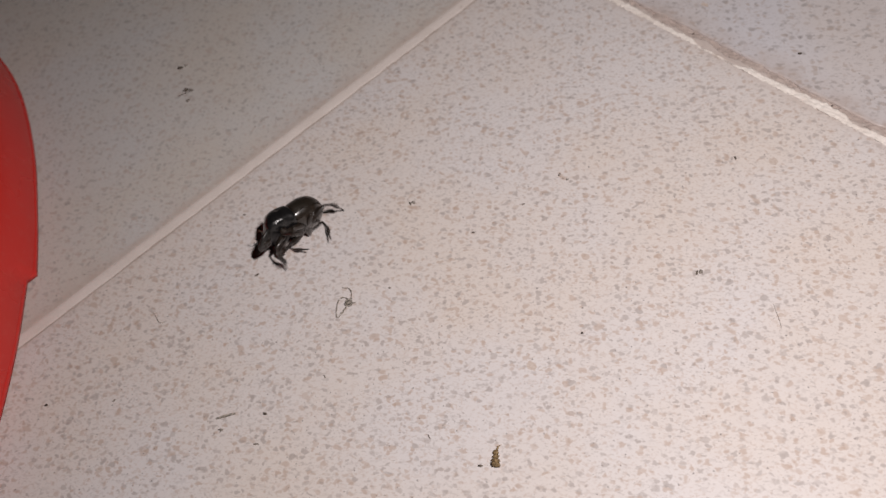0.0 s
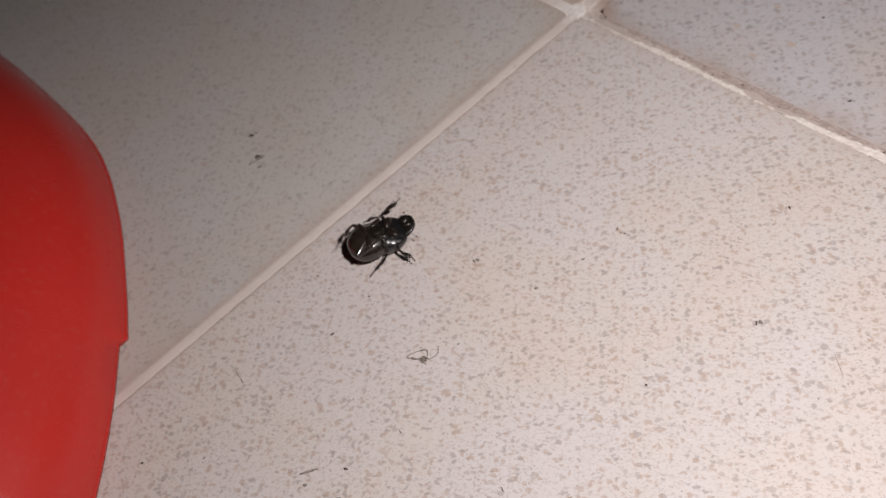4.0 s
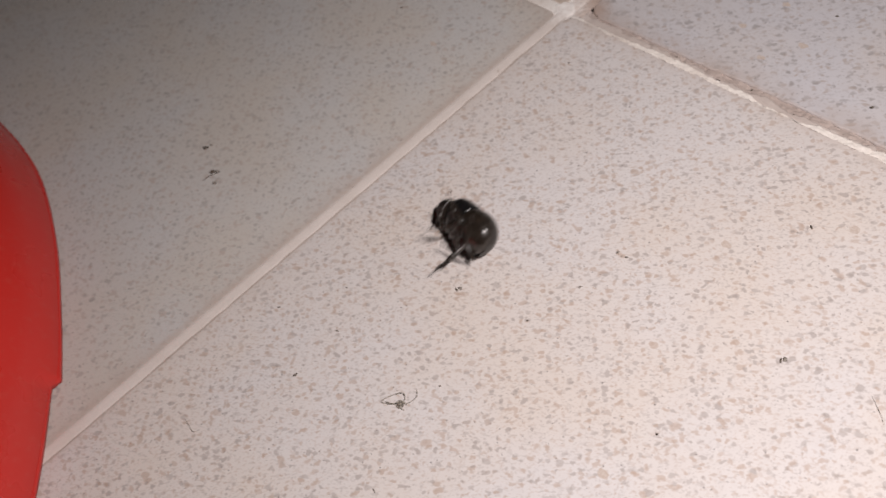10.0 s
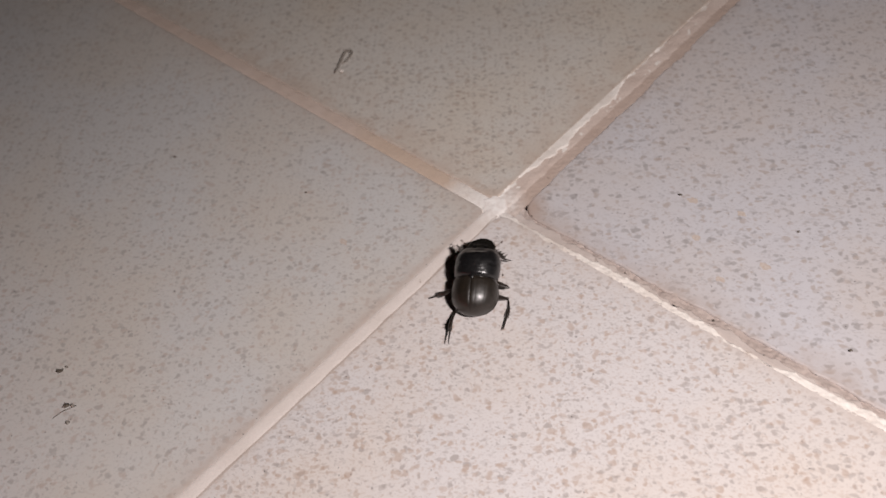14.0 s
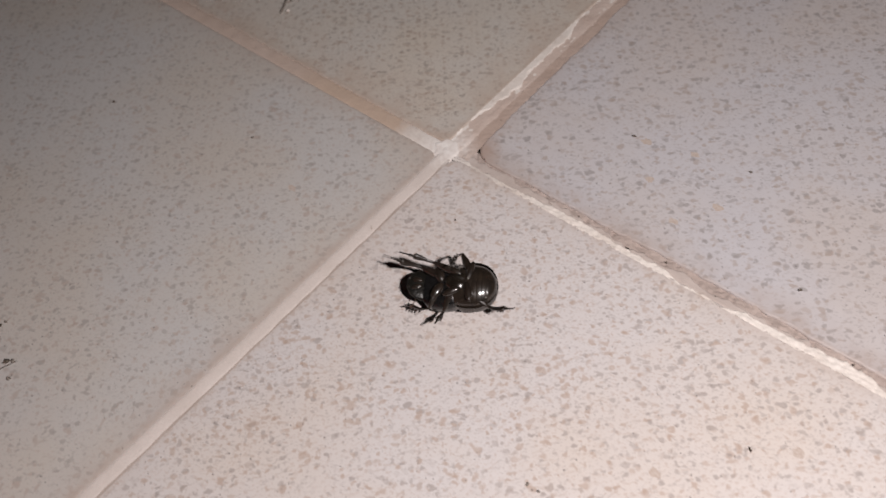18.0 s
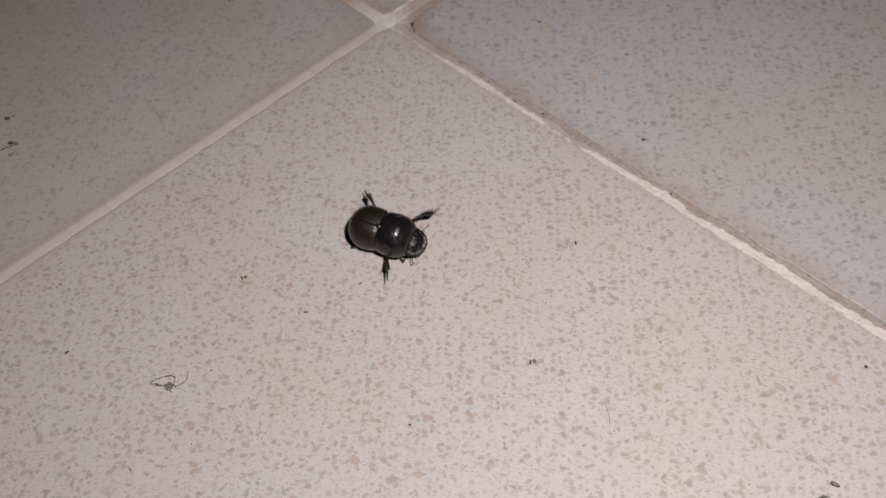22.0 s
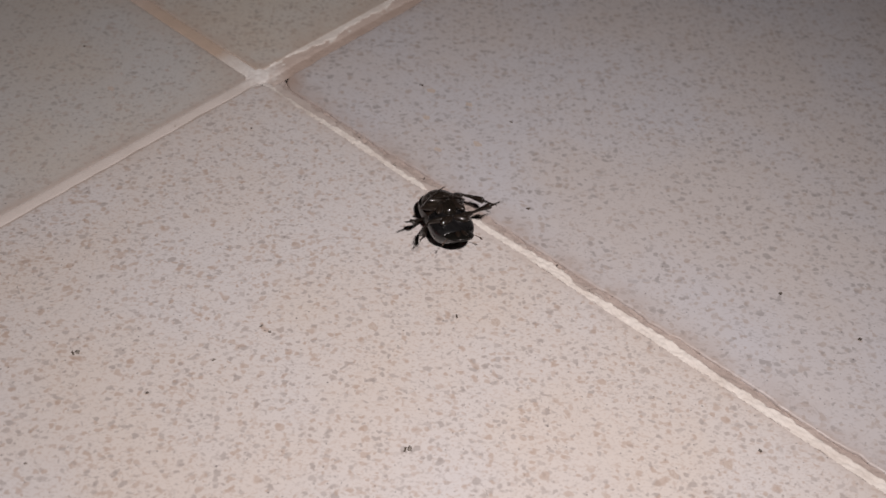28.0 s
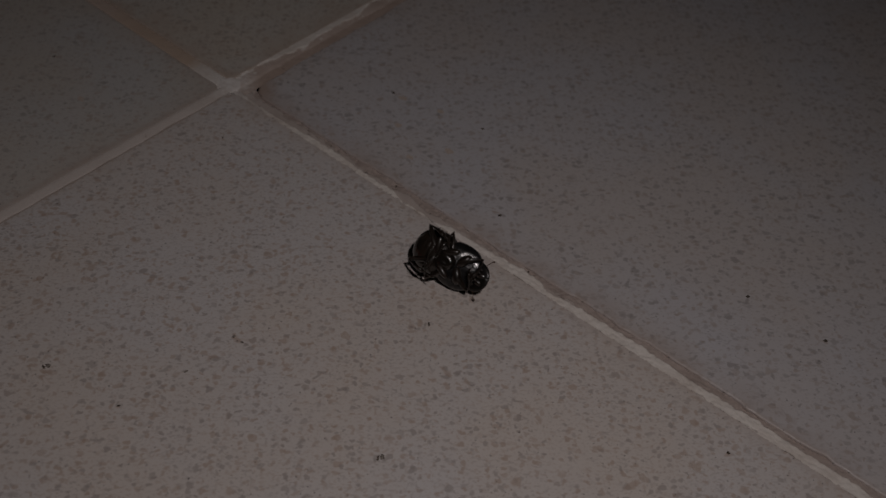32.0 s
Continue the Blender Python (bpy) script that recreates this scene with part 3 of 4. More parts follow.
FAINT = (
    (57.5, -131.4, 0.7, 0.22, 40), (28.6, -146.8, 0.5, 0.2, 80), (80.1, -107.7, 0.6, 0.15, -20), (57.0, -49.0, 0.45, 0.3, 100), (59.1, -48.9, 0.35, 0.25, 20),
    (50.7, -92.2, 0.35, 0.2, 40), (56.3, -113.8, 0.6, 0.14, -10), (25.6, -97.6, 0.4, 0.25, 20), (56.6, -59.6, 0.5, 0.22, 75), (11.2, -102.2, 0.4, 0.25, 50),
    (19.1, -89.7, 0.35, 0.2, 0), (50.2, -134.6, 0.6, 0.35, 30),
)
for k, (x, y, a, b, turn) in enumerate(FAINT):
    crumb(x, y, (0.8 * a, 0.8 * b, 0.1), turn, 1.7 * k + 40, "faint grey-brown scrap of dirt on a tile", SMUDGE)
# dark grains caught in the grout
for k, (x, y) in enumerate(((7.9, 2.5), (32.5, 1.3), (63.0, 0.2), (52.0, 1.6), (88.0, 1.5))):
    ob = crumb(x, y, (0.2, 0.14, 0.2), 30 * k, 60 + k, "dark grain of dirt caught in the grout")
    ob.location.z = -0.0005
# dark scraps of dried dirt on the grey tile
for k, (x, y, a, b, turn) in enumerate(((-42.6, -86.4, 0.75, 0.5, 45), (-42.2, -84.9, 0.4, 0.25, 10), (-34.2, -89.8, 0.75, 0.5, 50), (-33.1, -89.0, 0.5, 0.35, 0), (-30.6, -91.6, 0.5, 0.35, 40))):
    crumb(x, y, (a, b, 0.22), turn, 70 + k, "dark brown scrap of dried dirt on a tile", CRUMB if k in (0, 2) else SMUDGE, "smudge")
# curled crumbs
for k, (x, y, turn) in enumerate(((37.8, -75.3, 10), (93.3, -49.5, -40))):
    bm = bmesh.new()
    pts = [Vector(p) * 0.44 * MM for p in rounded(((-0.9, 0.5, 0.25), (-0.6, -0.2, 0.2), (0.1, -0.1, 0.3), (0.5, -0.6, 0.2), (0.95, -0.2, 0.2)), 5)]
    tube(bm, pts, [(0.07 + 0.09 * math.sin(math.pi * i / (len(pts) - 1))) * MM for i in range(len(pts))], 7)
    ob = part("crumb", bm, CRUMB)
    ob.matrix_basis = pose(x * MM, y * MM, 0, 0, 0, turn)
    tagged(ob, "curled black scrap of dirt on a tile", "crumb", "dirt specks on the floor")
    crumb(x + 0.3, y + 0.6, (0.5, 0.35, 0.06), turn, 90 + k, "faint grey-brown scrap of dirt on a tile", SMUDGE)


def fibre(points, radius, mat, label, name="fibre"):
    bm = bmesh.new()
    pts = [p * MM for p in rounded(points, 6)]
    tube(bm, pts, [radius * MM * (0.5 + 0.5 * math.sin(math.pi * (0.1 + 0.8 * i / (len(pts) - 1)))) for i in range(len(pts))], 6)
    ob = part(name, bm, mat)
    return tagged(ob, label, name, "hairs and lint on the floor")


fibre(((47.6, -134.0, 0.22), (48.5, -132.4, 0.25), (49.5, -130.7, 0.2)), 0.24, LINT, "short straight grey-brown twig on a tile", "twig")
fibre(((107.6, -46.0, 0.1), (108.8, -46.9, 0.12), (110.5, -48.2, 0.12), (111.5, -49.2, 0.12)), 0.03, HAIR, "fine curved hair lying on a tile", "hair")
fibre(((-33.9, -93.1, 0.1), (-33.6, -91.2, 0.25), (-32.9, -89.6, 0.3), (-32.6, -88.4, 0.12)), 0.09, CRUMB, "thin black straw lying on a tile", "straw")
fibre(((16.8, -130.5, 0.1), (18.5, -130.6, 0.2), (20.4, -130.8, 0.2), (21.1, -129.6, 0.1)), 0.06, LINT, "thin crooked grey fibre on a tile")
fibre(((-65.6, 11.8, 0.3), (-66.9, 14.6, 0.5), (-68.9, 17.9, 0.5), (-69.9, 20.0, 0.4), (-68.6, 20.9, 0.4), (-67.3, 19.2, 0.4), (-66.9, 16.8, 0.3)), 0.42, SMUDGE, "curled grey-brown scrap of dry leaf on a tile", "leaf_scrap")
crumb(-64.7, 13.6, (0.5, 0.35, 0.3), 20, 96, "small white grain of grout on a tile", GROUT_WHITE)
crumb(145.1, -32.2, (0.75, 0.38, 0.3), 15, 95, "small grey-brown chip of dirt on a tile", SMUDGE, "chip")
crumb(145.2, -35.9, (0.95, 0.75, 0.5), 40, 97, "grey-brown chip of dirt on a tile", SMUDGE, "chip")
crumb(147.5, -15.8, (0.35, 0.3, 0.15), 0, 98, "tiny dark crumb of dirt on a tile")
bm = bmesh.new()
rings = [[Vector((x * MM, y * MM, z * MM)) for x, y in ((-0.9, 2.2), (-1.5, -0.6), (-0.7, -1.9), (1.2, -1.3), (0.5, 0.2))] for z in (0.0, 0.35)]
rings.append([p * 0.75 + Vector((0, 0, 0.3 * MM)) for p in rings[-1]])
loft(bm, rings)
ob = part("shard", bm, CRUMB, smooth=False)
ob.matrix_basis = pose(0.1404, -0.0434, 0, 0, 0, 12)
tagged(ob, "dark brown angular shard of dirt on a tile", "shard", "dirt specks on the floor")

# dry segmented husk
husk = new("husk")
tagged(husk, "small brown segmented insect husk on a tile", "insect husk")
husk.matrix_basis = pose(0.0919, -0.1020, 0, 0, 0, 33)
for k in range(4):
    bm = bmesh.new()
    lump(bm, (0.85 * MM * (1 - 0.13 * k), 0.48 * MM, 0.55 * MM * (1 - 0.1 * k)), 0.4, 20 + k)
    for v in bm.verts:
        v.co += Vector((-0.15 * k, 0.72 * k - 1.1, 0)) * MM
    part("segment", bm, HUSK, husk)
bm = bmesh.new()
tube(bm, [Vector(p) * MM for p in ((-0.4, 1.4, 0.3), (-0.3, 2.2, 0.4), (0.1, 2.7, 0.2))], [0.22 * MM, 0.16 * MM, 0.04 * MM], 6)
part("tip", bm, HUSK, husk)

# curl of lint, pushed aside by the beetle
LINT_THING = new("lint")
tagged(LINT_THING, "small tangled grey curl of lint on a tile", "lint")
bm = bmesh.new()
for pts in (
    ((0.5, -1.0, 0.3), (-1.6, -2.5, 0.15), (-2.7, -2.9, 0.3), (-2.1, -1.0, 0.5), (-0.7, 0.9, 0.55), (0.5, 0.3, 0.4), (0.5, -0.9, 0.3)),
    ((0.5, -1.0, 0.3), (-0.9, -1.9, 0.35), (-2.2, -2.5, 0.2)),
    ((-0.3, -1.3, 0.4), (0.3, -0.3, 0.7), (1.2, -0.6, 0.5), (0.9, -1.6, 0.3), (0.1, -1.5, 0.5)),
    ((0.9, -1.5, 0.2), (0.2, -1.0, 0.8), (0.8, -0.2, 0.5), (1.5, -0.2, 0.2)),
    ((-0.4, -0.6, 0.2), (0.4, -0.9, 0.7), (1.3, -1.3, 0.4), (1.9, -1.2, 0.15)),
):
    pts = [p * MM for p in rounded(pts, 7)]
    tube(bm, pts, [(0.085 + 0.045 * math.sin(i * 1.3)) * MM for i in range(len(pts))], 5)
part("loop", bm, LINT, LINT_THING)
bm = bmesh.new()
lump(bm, (0.5 * MM, 0.4 * MM, 0.3 * MM), 0.9, 5)
for v in bm.verts:
    v.co += Vector((0.5, -0.9, 0)) * MM
part("knot", bm, LINT, LINT_THING)
bm = bmesh.new()
pts = [p * MM for p in rounded(((0.6, -0.8, 0.3), (1.7, 0.6, 0.4), (1.75, 2.2, 0.35), (0.5, 3.3, 0.15)), 7)]
tube(bm, pts, [(0.075 + 0.045 * math.sin(i * 1.9)) * MM for i in range(len(pts))], 5)
part("tail", bm, LINT, LINT_THING)
LINT_ROWS = [(t, pose(x * MM, y * MM, 0, 0, 0, turn)) for t, x, y, turn in ((0.0, 46.2, -100.5, 70), (1.05, 46.2, -100.5, 70), (1.25, 47.2, -98.8, 0), (32.0, 47.24, -98.82, 0))]

# larger tan flecks in the glaze
for k, (x, y, a, b) in enumerate(((88.0, -18.6, 1.4, 1.1), (71.8, -35.0, 1.5, 1.1), (83.8, -85.0, 1.6, 1.0), (32.8, 25.8, 1.4, 1.1), (38.8, 17.2, 1.3, 0.9), (42.7, 28.2, 1.2, 0.8), (53.2, 18.5, 1.6, 1.1), (48.1, 10.7, 1.3, 0.9), (-20.5, -27.5, 1.4, 0.9), (129.1, -22.7, 1.3, 0.9), (135.0, -14.9, 1.2, 0.9))):
    bm = bmesh.new()
    bm.faces.new([bm.verts.new(Vector((0.75 * a * (1 + 0.6 * noise.noise(Vector((math.cos(q) * 1.3, math.sin(q) * 1.3, k * 5)))) * math.cos(q), 0.75 * b * (1 + 0.6 * noise.noise(Vector((math.cos(q) * 1.3, math.sin(q) * 1.3, k * 5 + 2)))) * math.sin(q), 0.02)) * MM) for q in (2 * math.pi * i / 30 for i in range(30))])
    ob = part("glaze_fleck", bm, FLECK, floor)
    ob.location = (x * MM, y * MM, 0)


# ---- floor tiles and grout, each tile a piece of its own ----
def tile_outline(x0, y0, x1, y1, corner, steps, wear):
    """A rectangle with rounded corners, its edges uneven by wear(point)."""
    out = []
    for cx, cy, r, a0 in ((x1, y0, corner, -90), (x1, y1, corner, 0), (x0, y1, corner, 90), (x0, y0, corner, 180)):
        sx, sy = (-1 if cx == x1 else 1), (-1 if cy == y1 else 1)
        for i in range(7):
            a = radians(a0 + 15 * i)
            out.append(Vector((cx + sx * r + r * math.cos(a), cy + sy * r + r * math.sin(a), 0)))
        nx, ny = {-90: (x1, y1 - corner), 0: (x0 + corner, y1), 90: (x0, y0 + corner), 180: (x1 - corner, y0)}[a0]
        start, end = out[-1].copy(), Vector((nx, ny, 0))
        out += [start.lerp(end, (i + 1) / (steps + 1)) for i in range(steps)]
    mid = Vector(((x0 + x1) / 2, (y0 + y1) / 2, 0))
    if wear:
        out = [p + (mid - p).normalized() * wear(p) for p in out]
    return out


def tile_mesh(name, mat, bounds, corner=0.002, bevel=0.0008, steps=2, wear=None, drop=0.00032):
    bm = bmesh.new()
    x0, y0, x1, y1 = bounds
    outline = tile_outline(x0, y0, x1, y1, corner, steps, wear)
    mid = Vector(((x0 + x1) / 2, (y0 + y1) / 2, 0))
    rings = []
    for inset, z in ((0.0, -0.004), (0.0, -drop), (0.12, -0.62 * drop), (0.4, -0.25 * drop), (0.7, -0.06 * drop), (1.0, 0.0)):
        k = 1 - inset * bevel / ((x1 - x0) / 2)
        rings.append([mid + (p - mid) * k + Vector((0, 0, z)) for p in outline])
    loft(bm, rings)
    bmesh.ops.recalc_face_normals(bm, faces=bm.faces)
    me = mesh_of(name, bm, mat, False)
    for p in me.polygons:
        p.use_smooth = len(p.vertices) == 4
    return me


HALF = (PITCH - GAP) / 2
plain = [tile_mesh("tile", m, (-HALF, -HALF, HALF, HALF)) for m in (WARM, COOL, GREY, DUN)]
FAR = PITCH - GAP / 2
near = {
    (0, -1): (WARM, (0.0018, -FAR, FAR, -0.0010), 0.0030, 0.0005, 0.00014),
    (0, 0): (COOL, (0.0045, 0.0022, FAR, FAR), 0.0042, 0.0005, 0.0008),
    (-1, -1): (GREY, (-FAR, -FAR, -0.0010, -0.0023), 0.0022, 0.0009, 0.00008),
    (-1, 0): (DUN, (-FAR, 0.0013, -0.0016, FAR), 0.0018, 0.0006, 0.0002),
}
for i in range(-5, 5):
    for j in range(-5, 5):
        if (i, j) in near:
            mat, bounds, corner, bevel, chip = near[i, j]

            def wear(p, chip=chip):
                a = noise.noise(p * 110) + 0.7 * noise.noise(p * 480)
                return chip * max(-0.35, a)

            ob = new("tile", tile_mesh("tile", mat, bounds, corner, bevel, 420, wear, 0.00032 if mat in (COOL, DUN) else 0.0001))
        else:
            ob = new("tile", plain[(i * 3 + j * 5) % 4])
            ob.location = ((i + 0.5) * PITCH, (j + 0.5) * PITCH, 0)
        ob.parent = floor


def grout_strip(name, along, start, stop, low, high, profile, mat, label):
    """A strip of grout with an uneven top: profile gives the height at (along, across)."""
    bm = bmesh.new()
    nu, nv = int(abs(stop - start) / 0.0003), 24
    rows = []
    for i in range(nu + 1):
        u = start + (stop - start) * i / nu
        row = []
        for j in range(nv + 1):
            v = low + (high - low) * j / nv
            row.append(Vector((u, v, profile(u, v))) if along == "x" else Vector((v, u, profile(u, v))))
        rows.append(row)
    loft(bm, rows, closed=False, cap=False)
    bmesh.ops.recalc_face_normals(bm, faces=bm.faces)
    if sum(f.normal.z for f in bm.faces) < 0:
        bmesh.ops.reverse_faces(bm, faces=bm.faces)
    return part(name, bm, mat, floor, label)


def smooth(a, b, x):
    x = min(1.0, max(0.0, (x - a) / (b - a)))
    return x * x * (3 - 2 * x)


def hollow(low, high, depth, seed, rough):
    """Grout that lies a little below the tiles and sinks towards its two edges."""
    def height(u, v):
        k = min(1.0, abs(2 * (v - low) / (high - low) - 1)) ** 4
        return -0.00012 - depth * k + rough * noise.noise(Vector((u * 320, v * 320, seed))) + rough * 0.5 * noise.noise(Vector((u * 1300, v * 1300, seed)))
    return height


def feathered(u, v):
    """Smooth grout wiped nearly flush with the tiles."""
    return 0.00006 - 0.00012 * ((v - 0.0004) / 0.0016) ** 4 + 0.00004 * noise.noise(Vector((u * 250, v * 250, 1)))


def dark_line(u, v):
    """Thin grey-brown line along the tile's edge, thinning out in places."""
    reach = 0.00135 + 0.00016 * noise.noise(Vector((u * 160, 0, 4))) + 0.0002 * noise.noise(Vector((u * 700, 0, 4)))
    return 0.00001 if v > reach else -0.0005


def crust(u, v):
    """White crust of uneven breadth along one side of a joint."""
    reach = -0.0021 + 0.0016 * smooth(0.006, 0.018, u) * (1 - smooth(0.044, 0.052, u))
    reach += 0.0013 * math.exp(-((u - 0.025) / 0.004) ** 2) + 0.0010 * math.exp(-((u - 0.043) / 0.004) ** 2)
    reach += 0.0006 * noise.noise(Vector((u * 130, 0, 6))) + 0.0006 * noise.noise(Vector((u * 420, 0, 6))) + 0.0003 * noise.noise(Vector((u * 1300, 0, 6)))
    return -0.00022 * smooth(-0.0003, 0.0004, v - reach) + 0.00002 + 0.00008 * noise.noise(Vector((u * 600, v * 600, 6)))


def bed(u, v):
    """Worn flat grout that breaks off towards the brown channel."""
    edge = 0.0016 - 0.0007 * smooth(0.026, 0.042, u) + 0.0010 * noise.noise(Vector((u * 170, 0, 7))) + 0.0007 * noise.noise(Vector((u * 620, 0, 3)))
    near = smooth(-0.0007, -0.0011, v)
    return -0.00024 - 0.0003 * near - 0.0014 * smooth(-0.00015, 0.0002, v - edge) + 0.00010 * noise.noise(Vector((u * 500, v * 500, 5)))


def crumbled(u, v):
    """White ridge against the near tile, ragged on its other side and broken through in places."""
    broad = smooth(0.008, 0.030, u)
    reach = -0.0004 + 0.0005 * broad + 0.0006 * smooth(0.066, 0.085, u)
    reach -= 0.0013 * smooth(0.052, 0.057, u) * (1 - smooth(0.064, 0.070, u)) + 0.0009 * math.exp(-((u - 0.0945) / 0.002) ** 2)
    reach += 0.0005 * noise.noise(Vector((u * 75, 0, 6))) + 0.0004 * noise.noise(Vector((u * 270, 0, 9))) + 0.00025 * noise.noise(Vector((u * 1100, 0, 3)))
    side = reach - v + 0.0003 * noise.noise(Vector((u * 800, v * 800, 4)))
    top = -0.00004 + 0.00012 * broad + (0.0001 + 0.00012 * broad) * noise.noise(Vector((u * 380, v * 380, 2))) + (0.00006 + 0.00012 * broad) * noise.noise(Vector((u * 1300, v * 1300, 2)))
    k = smooth(-0.00012, 0.00012, side)
    return k * max(top, -0.00015) - 0.0016 * (1 - k)


def channel(u, v):
    """Brown worn cement along the tile's broken edge."""
    return -0.00050 + 0.00045 * noise.noise(Vector((u * 130, v * 130, 3))) + 0.00034 * noise.noise(Vector((u * 380, v * 380, 5))) + 0.00026 * noise.noise(Vector((u * 1300, v * 1300, 9)))


def stained(u, v):
    return -0.00014 + 0.00010 * noise.noise(Vector((u * 300, v * 300, 5))) + 0.00008 * noise.noise(Vector((u * 1100, v * 1100, 9)))


def mound(u, v):
    """Lump of white grout where the joints cross."""
    reach = 1 + 0.35 * noise.noise(Vector((math.atan2(v, u) * 1.6, 3.0, 1.0)))
    k = max(0.0, 1 - (math.hypot((u + 0.0008) / 0.0036, (v - 0.0003) / 0.0030) / reach) ** 2)
    return -0.0009 + 0.00088 * min(1.0, 2.2 * k) ** 0.5 + 0.00005 * noise.noise(Vector((u * 700, v * 700, 4)))


grout_strip("grout", "y", -0.33, 0.0005, -0.0013, 0.0022, feathered, GROUT, "smooth cream grout joint")
grout_strip("grout", "y", -0.33, -0.002, 0.0010, 0.0021, dark_line, GROUT_GREY_BROWN, "thin brown line along a grout joint")
grout_strip("grout", "y", 0.0, 0.33, -0.0020, 0.0028, hollow(-0.0020, 0.0028, 0.0002, 2, 0.00014), GROUT_PINK, "pale pinkish grout joint beside a brown stain")
grout_strip("grout", "y", 0.0, 0.33, -0.0019, 0.0016, crust, GROUT_WHITE, "white crust along a grout joint")
grout_strip("grout", "y", 0.0, 0.33, 0.0022, 0.0052, stained, GROUT_STAIN, "brown worn edge of the grout joint")
grout_strip("grout", "x", -0.33, 0.0005, -0.0027, 0.0018, hollow(-0.0027, 0.0018, 0.0004, 3, 0.00010), GROUT_TAN, "tan stained grout joint, white near the crossing")
grout_strip("grout", "x", 0.0, 0.33, -0.0032, 0.0026, bed, GROUT_BED, "worn grey-tan grout joint")
grout_strip("grout", "x", 0.0, 0.014, -0.0016, 0.0018, crumbled, GROUT_SEAM, "broken pale seam of grout")
grout_strip("grout", "x", 0.014, 0.33, -0.0016, 0.0018, crumbled, GROUT_WHITE, "crumbling white ridge of grout")
grout_strip("grout", "x", 0.0012, 0.33, 0.0004, 0.0034, channel, GROUT_BROWN, "brown dirt channel in the grout joint")
grout_strip("grout", "x", -0.0050, 0.0036, -0.0030, 0.0036, mound, GROUT, "lump of white grout where the joints cross")


